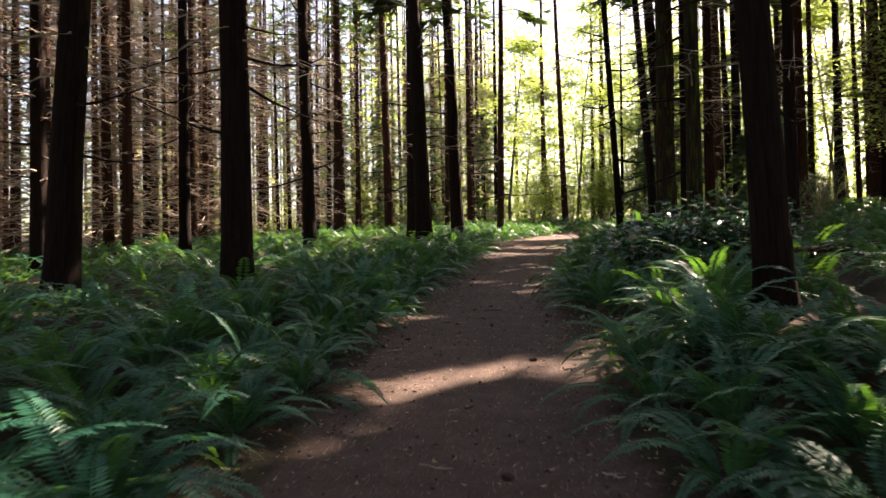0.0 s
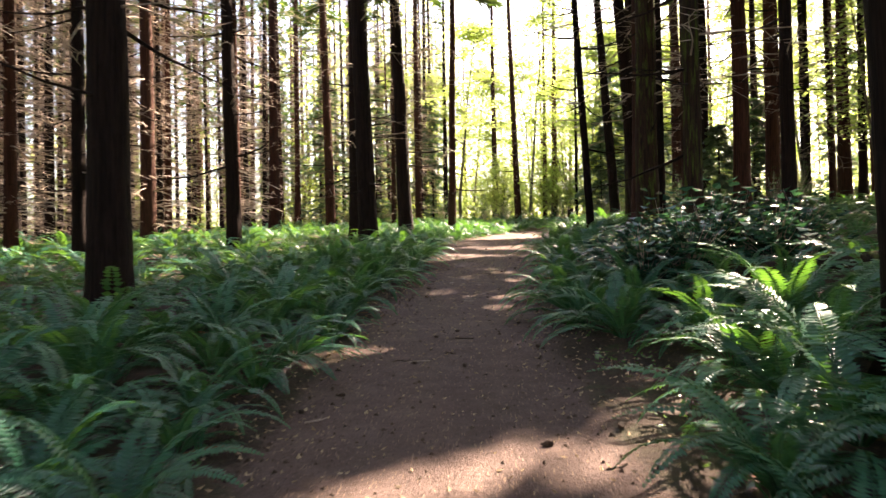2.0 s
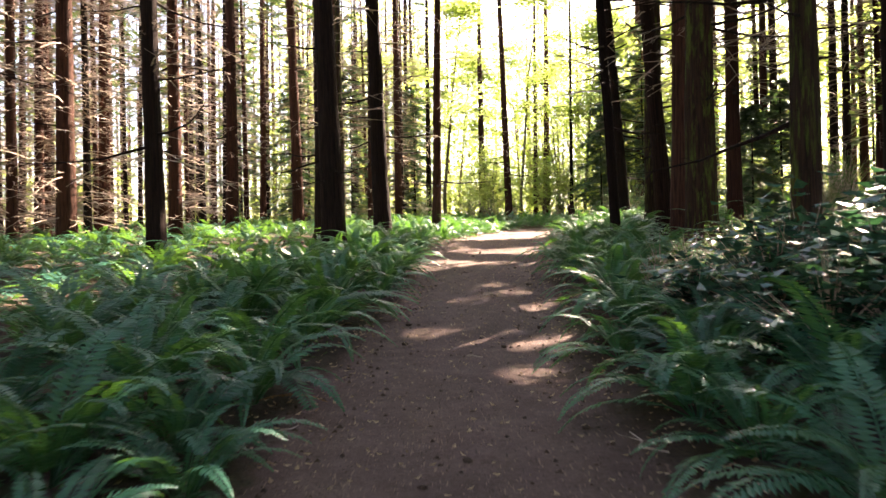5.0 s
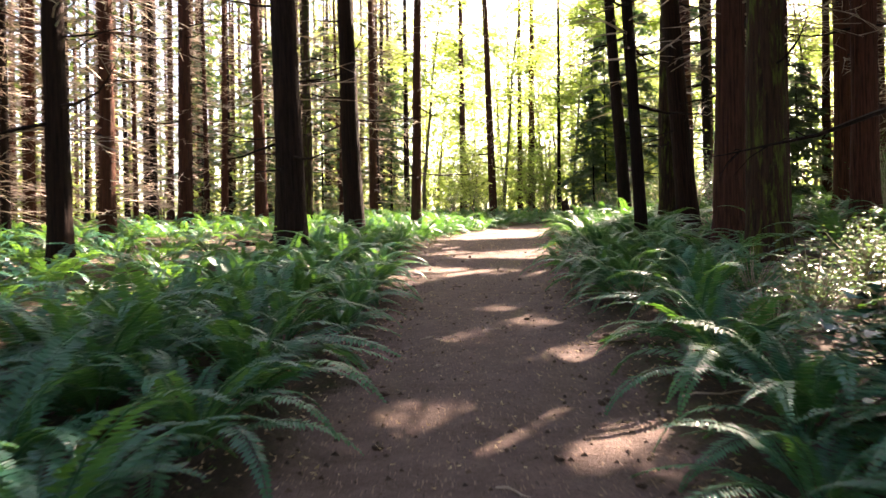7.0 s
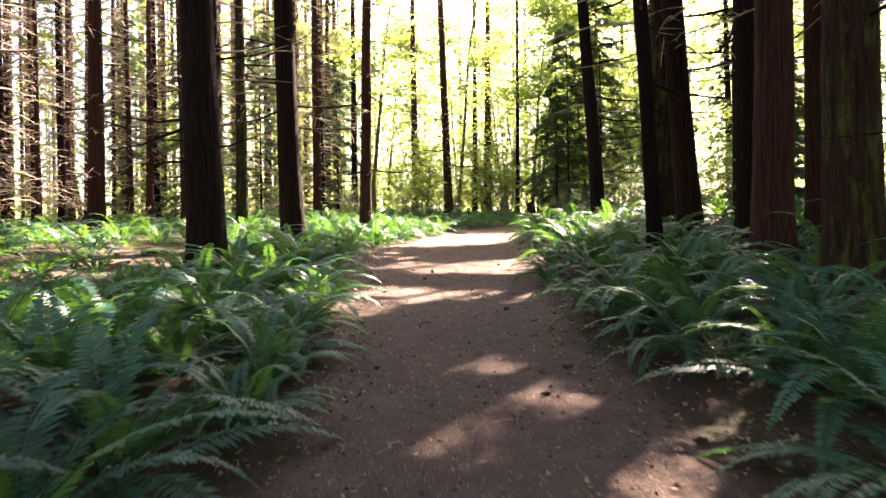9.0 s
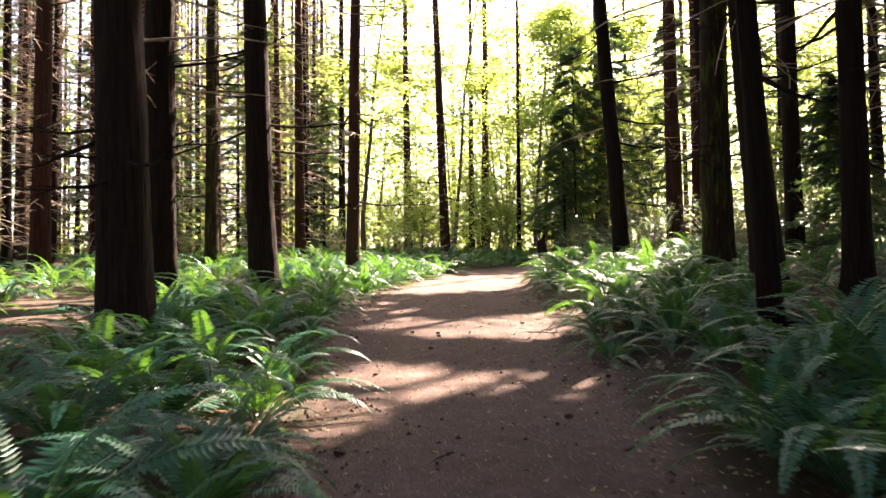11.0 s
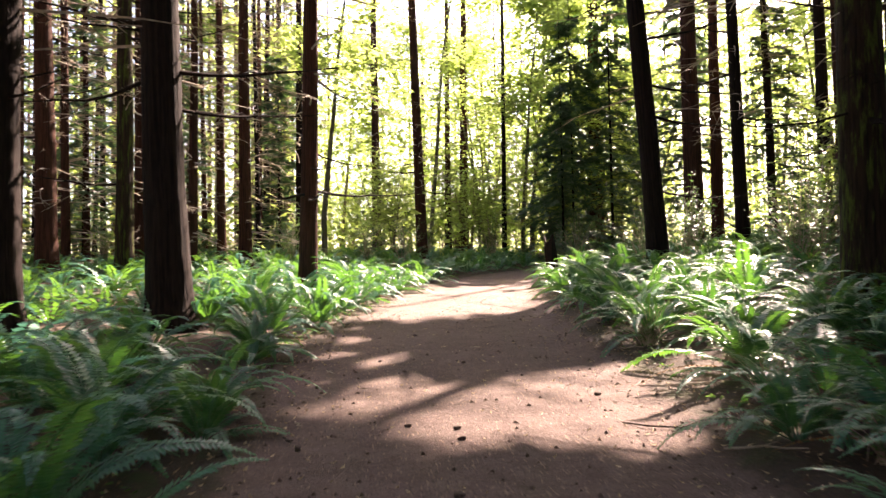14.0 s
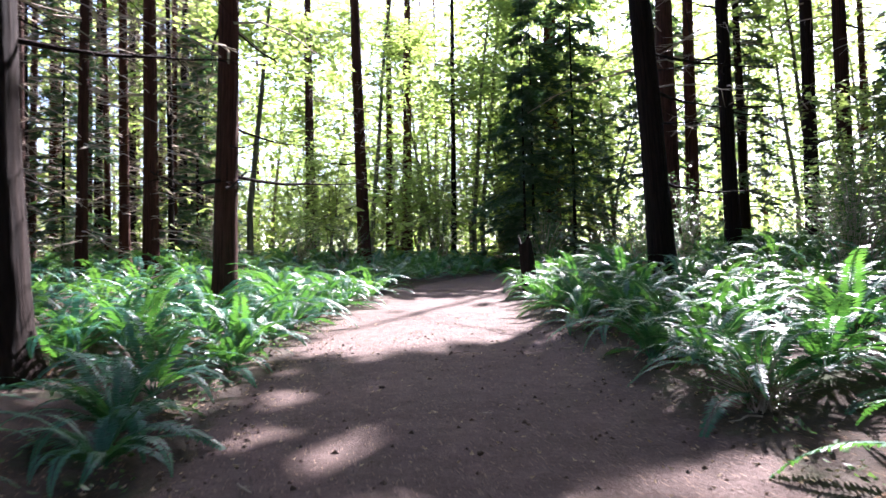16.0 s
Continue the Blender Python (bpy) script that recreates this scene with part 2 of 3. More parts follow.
def trail_strip():
    shape, worn = Shape(), []
    ys, cols = np.arange(-12, 47, 0.14), 33
    for y in ys:
        c, h = trail(y)
        left = c - h - 0.42 + 0.13 * noise.noise((y * 0.9, 0.2, 5.5)) + 0.07 * noise.noise((y * 3.7, 0.2, 1.5))
        right = c + h + 0.42 + 0.13 * noise.noise((y * 0.9, 9.2, 5.5)) + 0.07 * noise.noise((y * 3.7, 9.2, 1.5))
        for k in range(cols):
            u = k / (cols - 1)
            x = left + (right - left) * u
            edge = min(u, 1 - u)
            z = land(x, y) + 0.022 - 0.07 * max(0, 1 - edge / 0.07)
            z += 0.008 * noise.noise((x * 5, y * 5, 2.0)) + 0.004 * noise.noise((x * 15, y * 15, 4.0))
            shape.verts.append(Vector((x, y, z)))
            worn.append(min(1.0, max(0.0, (h + 0.12 - abs(x - c)) / 0.5)))
    for j in range(len(ys) - 1):
        for k in range(cols - 1):
            a = j * cols + k
            shape.faces.append((a, a + 1, a + cols + 1, a + cols))
    ob = new("path", shape.mesh("path", PATH_SOIL, True))
    ob.data.attributes.new("worn", "FLOAT", "POINT").data.foreach_set("value", worn)
    return tagged(ob, "trodden reddish-brown dirt trail strewn with needles", "path", kind="structure")


ground_sheet()
trail_strip()


# ---------------------------------------------------------------- trees
def trunk_mesh(seed, mat, height=27.0, sides=14, sway=0.05, fine=False):
    """A trunk of diameter 1 at breast height, with a flared foot; its width is scaled for each tree."""
    rng = random.Random(seed)
    shape = Shape()
    heights = [-0.5, 0.0, 0.12, 0.28, 0.5, 0.8, 1.2, 1.7, 2.4, 3.2, 4.2, 5.4, 7, 9, 11.5, 14, 17, 20, 23, height]
    if fine:
        heights = [-0.5, *np.arange(0.0, 6.4, 0.09), 7, 8, 9, 10, 11.5, 14, 17, 20, 23, height]
    turn, phase = rng.uniform(0, 6.28), rng.uniform(0, 50)
    for z in heights:
        taper = max(0.05, 1 - max(0, z - 1.3) / (height + 1)) * 0.5
        flare = 0.20 * math.exp(-max(0, z) / 0.28) + 0.05 * math.exp(-max(0, z) / 1.0)
        for s in range(sides):
            t = math.tau * s / sides
            root = 1 + 0.55 * max(0, math.sin(2.5 * t + turn)) * math.exp(-max(0, z) / 0.18)
            r = taper + flare * root + 0.022 * noise.noise((math.cos(t) * 1.5, math.sin(t) * 1.5, z * 0.8 + phase))
            if fine:  # ridged bark plates and knots
                r += 0.026 * abs(noise.noise((math.cos(t) * 5, math.sin(t) * 5, z * 1.6 + phase))) + 0.022 * noise.noise((math.cos(t) * 9, math.sin(t) * 9, z * 5 + phase))
            x = sway * noise.noise((z * 0.25, phase, 0)) * min(1, z / 4 if z > 0 else 0) * 2
            y = sway * noise.noise((z * 0.25, phase, 8)) * min(1, z / 4 if z > 0 else 0) * 2
            shape.verts.append(Vector((x + r * math.cos(t), y + r * math.sin(t), z)))
    for k in range(len(heights) - 1):
        for s in range(sides):
            i, j = k * sides + s, k * sides + (s + 1) % sides
            shape.faces.append((i, j, j + sides, i + sides))
    return shape.mesh("trunk", mat, True)


def twig_mesh(seed, low, high, per_metre, longest):
    """The bare dead branches that circle a shaded trunk."""
    rng = random.Random(seed)
    shape = Shape()
    for _ in range(int((high - low) * per_metre)):
        z, t = rng.uniform(low, high), rng.uniform(0, math.tau)
        length = longest * rng.uniform(0.25, 1.0) ** 1.3
        slope, droop = rng.uniform(-0.25, 0.35), rng.uniform(0.05, 0.4)
        out, line = Vector((math.cos(t), math.sin(t), 0)), []
        side = Vector((-out.y, out.x, 0))
        bend = rng.uniform(-0.35, 0.35)
        for k in range(4):
            u = k / 3
            line.append(out * (0.08 + length * u) + side * bend * length * u * u + Vector((0, 0, z + length * (slope * u - droop * u * u) + rng.uniform(-0.03, 0.03) * u)))
        thick = 0.007 + 0.008 * length
        shape.tube(line, [thick, thick * 0.75, thick * 0.5, thick * 0.15], 3)
        for _ in range(rng.randint(2, 6)):
            u = rng.uniform(0.3, 0.98)
            k = min(2, int(u * 3))
            p = line[k].lerp(line[k + 1], u * 3 - k)
            reach = length * rng.uniform(0.12, 0.34)
            q = p + (out * rng.uniform(0.3, 1) + side * rng.choice((-1, 1)) * rng.uniform(0.5, 1) + Vector((0, 0, rng.uniform(-0.6, 0.3)))).normalized() * reach
            shape.tube([p, q], [thick * 0.45, thick * 0.15], 3)
    return shape.mesh("deadwood", TWIG)


def crown_mesh(seed, mat, low, high, radius, boughs, sprays, size, droop=0.35, bare=None):
    """Boughs round the upper stem, each hung with many flat sprays of needles; bare: tells where sprays are left out to
    let the sun by.
    """
    rng = random.Random(seed)
    shape = Shape()
    for n in range(boughs):
        u = (n + rng.random()) / boughs
        z, t = low + (high - low) * u, rng.uniform(0, math.tau)
        reach = radius * (1 - u) ** 0.75 * rng.uniform(0.55, 1.1) + 0.25
        if u < 0.15:
            reach *= 0.5 + 3 * u
        out = Vector((math.cos(t), math.sin(t), 0))
        side = Vector((-out.y, out.x, 0))
        lift = rng.uniform(-0.1, 0.3)
        line = [out * reach * s + Vector((0, 0, z + reach * (lift * s - droop * s * s))) for s in (0.02, 0.35, 0.7, 1.0)]
        shape.tube(line, [0.035, 0.025, 0.015, 0.004], 3)
        for k in range(sprays):
            s = rng.uniform(0.22, 1.0)
            p = out * reach * s + Vector((0, 0, z + reach * (lift * s - droop * s * s)))
            way = (out * rng.uniform(0.2, 1.0) + side * rng.choice((-1, 1)) * rng.uniform(0.2, 1.0) + Vector((0, 0, rng.uniform(-0.55, 0.1)))).normalized()
            across = way.cross(Vector((rng.uniform(-0.5, 0.5), rng.uniform(-0.5, 0.5), 1))).normalized()
            length = size * rng.uniform(0.6, 1.4)
            if bare and bare(p + way * length * 0.4):
                continue
            shape.leaf(p, way, across, length, length * rng.uniform(0.22, 0.38), -0.02)
            shape.leaf(p + way * length * 0.35, (way + across * 0.9).normalized(), across.cross(way).cross(way + across * 0.9).normalized(), length * 0.6, length * 0.16)
            shape.leaf(p + way * length * 0.35, (way - across * 0.9).normalized(), across, length * 0.6, length * 0.16)
    return shape.mesh("crown", mat)


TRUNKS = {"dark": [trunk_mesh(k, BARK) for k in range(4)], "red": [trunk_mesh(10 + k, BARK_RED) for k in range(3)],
          "mossy": [trunk_mesh(20 + k, BARK_MOSS) for k in range(2)]}
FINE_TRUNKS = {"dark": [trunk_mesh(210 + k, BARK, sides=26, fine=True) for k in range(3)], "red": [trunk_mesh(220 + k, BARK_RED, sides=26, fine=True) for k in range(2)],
               "mossy": [trunk_mesh(230 + k, BARK_MOSS, sides=26, fine=True) for k in range(2)]}
TWIGS = {"thick": [twig_mesh(30 + k, 0.6, 13, 20, 2.0) for k in range(5)], "thin": [twig_mesh(40 + k, 2.0, 13, 9, 1.8) for k in range(3)],
         "few": [twig_mesh(50 + k, 3.4, 12, 4.5, 2.6) for k in range(2)],
         "far": [twig_mesh(56 + k, 0.6, 13, 11, 2.0) for k in range(3)]}
CROWNS = {"thin": [crown_mesh(60 + k, NEEDLE, 11.0 + k * 0.6, 28, 2.5, 56, 8, 0.6) for k in range(3)],
          "dense": [crown_mesh(65 + k, NEEDLE, 9.5 + k * 0.5, 27, 3.3, 72, 14, 1.0) for k in range(3)]}


def branch_mesh(seed, length):
    """One long dead branch with its side twigs."""
    rng = random.Random(seed)
    shape, line = Shape(), []
    bend, lift = rng.uniform(-0.3, 0.3), rng.uniform(-0.05, 0.3)
    for k in range(7):
        u = k / 6
        line.append(Vector((0.05 + length * u, bend * length * u * u + rng.uniform(-0.02, 0.02), length * (0.25 * u * u * lift - 0.18 * u * (1 - u)) + rng.uniform(-0.02, 0.02))))
    shape.tube(line, [0.03 * (1.05 - k / 6) for k in range(7)], 5)
    for _ in range(int(length * 5)):
        u = rng.uniform(0.25, 0.97)
        k = min(5, int(u * 6))
        p, reach = line[k].lerp(line[k + 1], u * 6 - k), rng.uniform(0.12, 0.5)
        q = p + Vector((rng.uniform(0.3, 0.9), rng.choice((-1, 1)) * rng.uniform(0.3, 1), rng.uniform(-0.5, 0.3))).normalized() * reach
        shape.tube([p, p.lerp(q, 0.5) + Vector((0, 0, 0.03)), q], [0.007, 0.005, 0.001], 3)
    return shape.mesh("branch", BARK)


BRANCHES = [branch_mesh(55 + k, 1.4 + 0.35 * k) for k in range(5)]
count = random.Random(5)

# openings cut in the unseen canopy: x, y and radius of the sunlit ground
SUNLIT = [(-0.4, 6.3, 0.2), (-1.2, 6.1, 0.05), (0.4, 6.7, 0.15), (-1.35, 9.4, 0.3), (1.2, 8.2, 0.1), (0.1, 12.4, 0.25), (-0.85, 13.8, 0.22), (-0.75, 14.3, 0.3),
          (0.25, 13.8, 0.4), (0.45, 15.6, 0.35), (0.95, 16.1, 0.3), (0.5, 17.2, 0.3), (-0.3, 16.6, 0.25), (0.0, 18.2, 0.3), (-1.2, 21.0, 0.5), (-0.3, 22.7, 0.45),
          (1.5, 24.9, 0.35), (1.65, 26.3, 0.55), (0.1, 26.3, 0.45), (0.2, 25.1, 0.35), (1.0, 25.4, 0.3), (0.0, 27.8, 0.35), (1.4, 31.7, 0.5), (2.1, 33.2, 0.5),
          (-1.9, 31.6, 0.7), (0.3, 31.2, 0.35), (3.4, 27.9, 0.9), (2.4, 26.0, 0.5), (2.5, 14.5, 0.9), (-2.8, 18.0, 0.8), (-2.9, 12.0, 0.5), (3.2, 15.3, 0.7), (-2.4, 21.4, 0.4)]


def sun_gets_through(x, y):
    """Whether the canopy is open towards the sun above a place on the ground."""
    if any((x - a) ** 2 + (y - b) ** 2 < (r + 0.36) ** 2 for a, b, r in SUNLIT):
        return True
    c, h = trail(y)
    dapple = noise.noise((x * 0.8, y * 0.8, 4.4)) + 0.5 * noise.noise((x * 2.3, y * 2.3, 9.4))
    if y > 32.5:
        return True
    if abs(x - c) < h:
        return dapple > 0.46
    if x < -5:
        return dapple > -0.05
    if x > 5 and y > 27:
        return dapple > -0.1
    return dapple > 0.06


def canopy_mesh(x, y, size, seed):
    """One plantation tree's crown, above view; its gaps are cut to dapple the ground."""
    z = land(x, y)

    def bare(p):
        back = (z + p.z - 0.077 * (y + p.y)) / (toward_sun.z - 0.077 * toward_sun.y)
        return sun_gets_through(x + p.x - toward_sun.x * back, y + p.y - toward_sun.y * back)

    # starts higher with distance so that the crown stays out of view
    low = max(9.5, min(17.0, 0.36 * (y - 5)))
    return crown_mesh(seed, NEEDLE, low, 27.5, 3.5 * size, int(5 * (27.5 - low)), 17, 0.85, bare=bare)


def fir_tree(x, y, diameter, bark="dark", twigs="thin", lean=0.0, lean_y=0.0, crown="thin", label="", height=1.0, group="", single=0):
    z = land(x, y)
    tree = new("fir_tree")
    tilt = pose(0, 0, 0, -math.degrees(math.atan(lean_y)), math.degrees(math.atan(lean)), 0)
    tree.matrix_world = pose(x, y, z - 0.03)
    spin = pose(0, 0, 0, 0, 0, count.uniform(0, 360))
    spin2 = pose(0, 0, 0, 0, 0, count.uniform(0, 360))
    part("trunk", count.choice((FINE_TRUNKS if single else TRUNKS)[bark]), tree, tilt @ spin @ scaled(diameter, diameter, height))
    part("deadwood", count.choice(TWIGS[twigs]), tree, tilt @ spin2, "bare brittle grey-brown dead branches")["kind"] = "stuff"
    if single:
        for _ in range(single):
            up, s = count.uniform(1.8, 7.5), count.uniform(0.6, 1.15)
            part("branch", count.choice(BRANCHES), tree, tilt @ pose(0, 0, up, 0, count.uniform(-12, 14), count.uniform(0, 360)) @ scaled(s, s, s))
    if crown:
        s = min(1.15, 0.75 + diameter * 0.6)
        if crown == "canopy":
            part("crown", canopy_mesh(x, y, s, int(x * 37 + y * 91)), tree, tilt, "dark green needle-clad crown")
        else:
            part("crown", count.choice(CROWNS[crown]), tree, tilt @ spin2 @ scaled(s, s, height), "dark green needle-clad crown")
    tagged(tree, label or "tall straight fir with dark furrowed bark and dead lower branches", "tree", group or "firs of the plantation")
    return tree


# x, y, diameter, bark, branches, lean across, label
DARK = "tall dark-barked fir standing among sword ferns"
RED = "tall reddish-brown fir with flaking bark and dead twigs"
MOSSY = "stout fir with green moss on its lower bark"
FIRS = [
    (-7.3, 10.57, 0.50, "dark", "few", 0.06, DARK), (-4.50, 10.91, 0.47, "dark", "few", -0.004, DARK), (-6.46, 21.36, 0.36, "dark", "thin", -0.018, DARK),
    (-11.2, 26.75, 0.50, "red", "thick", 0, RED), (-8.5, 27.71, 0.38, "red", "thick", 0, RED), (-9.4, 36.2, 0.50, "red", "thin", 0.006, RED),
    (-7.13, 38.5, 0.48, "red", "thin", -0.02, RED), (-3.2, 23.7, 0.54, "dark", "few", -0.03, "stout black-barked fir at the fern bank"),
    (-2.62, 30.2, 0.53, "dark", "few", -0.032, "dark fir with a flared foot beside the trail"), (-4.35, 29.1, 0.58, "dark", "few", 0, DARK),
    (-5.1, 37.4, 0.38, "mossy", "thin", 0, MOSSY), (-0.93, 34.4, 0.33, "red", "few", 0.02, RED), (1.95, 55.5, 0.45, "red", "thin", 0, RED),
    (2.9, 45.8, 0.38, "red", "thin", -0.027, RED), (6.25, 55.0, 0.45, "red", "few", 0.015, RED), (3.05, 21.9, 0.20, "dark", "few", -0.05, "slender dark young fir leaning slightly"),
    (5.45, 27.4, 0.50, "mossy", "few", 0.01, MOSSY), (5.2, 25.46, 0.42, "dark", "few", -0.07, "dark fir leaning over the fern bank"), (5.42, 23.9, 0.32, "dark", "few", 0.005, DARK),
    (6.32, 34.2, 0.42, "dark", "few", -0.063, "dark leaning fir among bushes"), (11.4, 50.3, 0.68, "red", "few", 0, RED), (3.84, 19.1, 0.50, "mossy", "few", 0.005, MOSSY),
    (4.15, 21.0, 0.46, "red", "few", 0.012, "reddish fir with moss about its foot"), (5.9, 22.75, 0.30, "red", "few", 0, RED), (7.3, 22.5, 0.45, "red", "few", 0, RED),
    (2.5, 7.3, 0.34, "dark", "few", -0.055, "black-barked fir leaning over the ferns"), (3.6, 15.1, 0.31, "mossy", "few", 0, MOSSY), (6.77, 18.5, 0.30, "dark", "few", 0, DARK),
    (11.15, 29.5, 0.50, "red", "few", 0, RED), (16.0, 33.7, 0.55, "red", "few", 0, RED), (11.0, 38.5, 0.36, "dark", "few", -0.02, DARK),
    # the fir at 9.1, 30.8 is added for its crown to shade the trail
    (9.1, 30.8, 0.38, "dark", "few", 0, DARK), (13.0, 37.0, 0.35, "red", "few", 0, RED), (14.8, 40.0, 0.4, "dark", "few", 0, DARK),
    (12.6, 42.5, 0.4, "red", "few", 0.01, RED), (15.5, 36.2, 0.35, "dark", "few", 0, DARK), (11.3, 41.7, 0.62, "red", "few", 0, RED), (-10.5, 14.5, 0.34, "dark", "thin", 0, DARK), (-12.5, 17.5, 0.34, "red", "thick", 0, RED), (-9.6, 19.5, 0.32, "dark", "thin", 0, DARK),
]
MOST_TREES = 250

for x, y, d, bark, twigs, lean, label in FIRS:
    tree = fir_tree(x, y, d, bark, twigs, lean, 0.0, "thin" if x < -5 and y > 12 else "canopy", label, single=9 if y < 40 else 5)
    if "flared foot" in label:
        for up, turn, s in ((3.45, -6, 1.1), (2.95, 14, 0.95), (4.1, 200, 1.0)):
            part("branch", BRANCHES[3], tree, pose(0, 0, up, 0, -5, turn) @ scaled(s, s, s))

def plantation():
    rng = random.Random(11)
    spots = [(x, y) for x, y, *_ in FIRS]
    tries = []
    for gx in np.arange(-46, 46, 2.5):
        for gy in np.arange(-18, 84, 2.5):
            tries.append((gx + rng.uniform(-0.9, 0.9), gy + rng.uniform(-0.9, 0.9)))
    rng.shuffle(tries)
    tries.sort(key=lambda p: abs(p[0]) * 0.8 + abs(p[1] - 25) * 0.55)
    made, far = 0, []
    for x, y in tries:
        c, h = trail(y)
        if abs(x - c) < h + 1.6:
            continue
        right = x > c
        if -1 < y < 46 and -11.5 < x < 12 and not (x < -2.5 and y > 38.5):
            continue
        if -2.5 < x - 0.25 * (y - 38) < 1.0 and y < 60:
            continue
        if right and rng.random() < 0.25:
            continue
        if -2 < x < 42 and y > 46 and rng.random() < 0.88:
            continue
        if x > 12 and y > 34 and rng.random() < 0.45:
            continue
        if any((x - a) ** 2 + (y - b) ** 2 < 1.8 for a, b in spots):
            continue
        spots.append((x, y))
        d = rng.uniform(0.17, 0.36)
        if made < MOST_TREES:
            made += 1
            red = rng.random() < 0.55
            twigs = ("far" if y > 40 or x < -20 else "thick") if not right else rng.choice(("thin", "few"))
            # denser crowns, out of view, go where more shade is wanted below
            fir_tree(x, y, d, "red" if red else "dark", twigs, rng.uniform(-0.015, 0.015), 0, "canopy" if right and 2 < y < 56 and x < 32 else "dense" if right and y < 50 or y < 9 else ("thin" if rng.random() < 0.15 else ""), RED if red else "", rng.uniform(0.82, 1.05))
        else:
            far.append((x, y, d))
    return far


FAR_FIRS = plantation()


# ---------------------------------------------------------------- understorey trees
def maple_mesh(seed, height, stems, leaves, size, spread, first=0.25):
    """Slender stems, and apart from them the leaves, as two meshes."""
    rng = random.Random(seed)
    wood, foliage, tips = Shape(), Shape(), []
    for _ in range(stems):
        t, lean, wob = rng.uniform(0, math.tau), rng.uniform(0.04, spread), rng.uniform(0, 9)
        top = height * rng.uniform(0.7, 1.05)
        line = []
        for k in range(8):
            u = k / 7
            r = top * lean * u ** 1.4
            line.append(Vector((math.cos(t) * r + 0.18 * noise.noise((u * 3, wob, 0)), math.sin(t) * r + 0.18 * noise.noise((u * 3, wob, 5)), top * u - 0.2)))
        wood.tube(line, [0.055 * (1.05 - k / 7.5) * height / 8 for k in range(8)], 6)
        for _ in range(16):
            u = rng.uniform(first, 0.98)
            k = min(6, int(u * 7))
            p = line[k].lerp(line[k + 1], u * 7 - k)
            a = rng.uniform(0, math.tau)
            reach = height * rng.uniform(0.12, 0.36) * (1.25 - u)
            q = p + Vector((math.cos(a), math.sin(a), rng.uniform(-0.05, 0.5))) * reach
            mid = p.lerp(q, 0.5) + Vector((0, 0, reach * rng.uniform(0.0, 0.14)))
            wood.tube([p, mid, q], [0.014, 0.009, 0.003], 3)
            tips.append((p, mid, q))
    for _ in range(leaves):
        p, mid, q = rng.choice(tips)
        u = rng.uniform(0.25, 1.15)
        c = p.lerp(mid, u * 2) if u < 0.5 else mid.lerp(q, u * 2 - 1)
        c = c + Vector((rng.gauss(0, 0.42), rng.gauss(0, 0.42), rng.gauss(0, 0.22)))
        a, s = rng.uniform(0, math.tau), size * rng.uniform(0.6, 1.3)
        way = Vector((math.cos(a), math.sin(a), rng.uniform(-0.6, 0.1))).normalized()
        across = way.cross(Vector((rng.uniform(-0.5, 0.5), rng.uniform(-0.5, 0.5), 1))).normalized()
        foliage.leaf(c, way, across, s, s * 0.85, 0.02)
    return wood.mesh("stem", STEM, True), foliage.mesh("crown", MAPLE)


MAPLES = [maple_mesh(70 + k, h, n, 1900, 0.19, 0.34) for k, (h, n) in enumerate(((6.5, 4), (8.5, 4), (10, 3), (5.0, 5)))]
ALDERS = [maple_mesh(80 + k, 15, 1, 2600, 0.22, 0.16, 0.42) for k in range(2)]
HEMLOCKS = [crown_mesh(90 + k, HEMLOCK, 0.5, h, r, 84, 26, 0.32, 0.45) for k, (h, r) in enumerate(((7.5, 2.1), (9.5, 2.4), (5.0, 1.6)))]
HEMLOCK_STEM = trunk_mesh(95, BARK, 10.0, 8, 0.02)


def broadleaf(name, pair, x, y, scale, label, category="tree"):
    thing = new(name)
    thing.matrix_world = pose(x, y, land(x, y) - 0.05, 0, 0, count.uniform(0, 360))
    part("stem", pair[0], thing, scaled(scale, scale, scale))
    part("crown", pair[1], thing, scaled(scale, scale, scale), "sunlit yellow-green leaves")
    return tagged(thing, label, category, name.replace("_", " ") + "s of the understorey")


def hemlock(x, y, n, scale):
    thing = new("young_hemlock")
    thing.matrix_world = pose(x, y, land(x, y) - 0.05, 0, 0, count.uniform(0, 360))
    part("trunk", HEMLOCK_STEM, thing, scaled(0.11 * scale, 0.11 * scale, scale * (0.75, 0.95, 0.5)[n]))
    part("crown", HEMLOCKS[n], thing, scaled(scale, scale, scale), "drooping soft green sprays")
    return tagged(thing, "young hemlock with drooping layered green sprays", "tree", "young hemlocks of the understorey")


for x, y, n, s in [(8.6, 45.6, 1, 1.0), (10.4, 46.2, 1, 1.15), (7.5, 43.6, 0, 0.85), (12.4, 44.0, 1, 1.05), (16.5, 45.0, 1, 1.0), (-5.6, 45.0, 1, 0.9), (-2.4, 49.5, 0, 1.1),
                   (-9.0, 47.0, 1, 1.0), (12.5, 34.5, 2, 1.0), (20.0, 41.0, 1, 1.0), (-13.0, 50.0, 1, 1.1), (9.0, 29.0, 2, 0.7)]:
    hemlock(x, y, n, s)

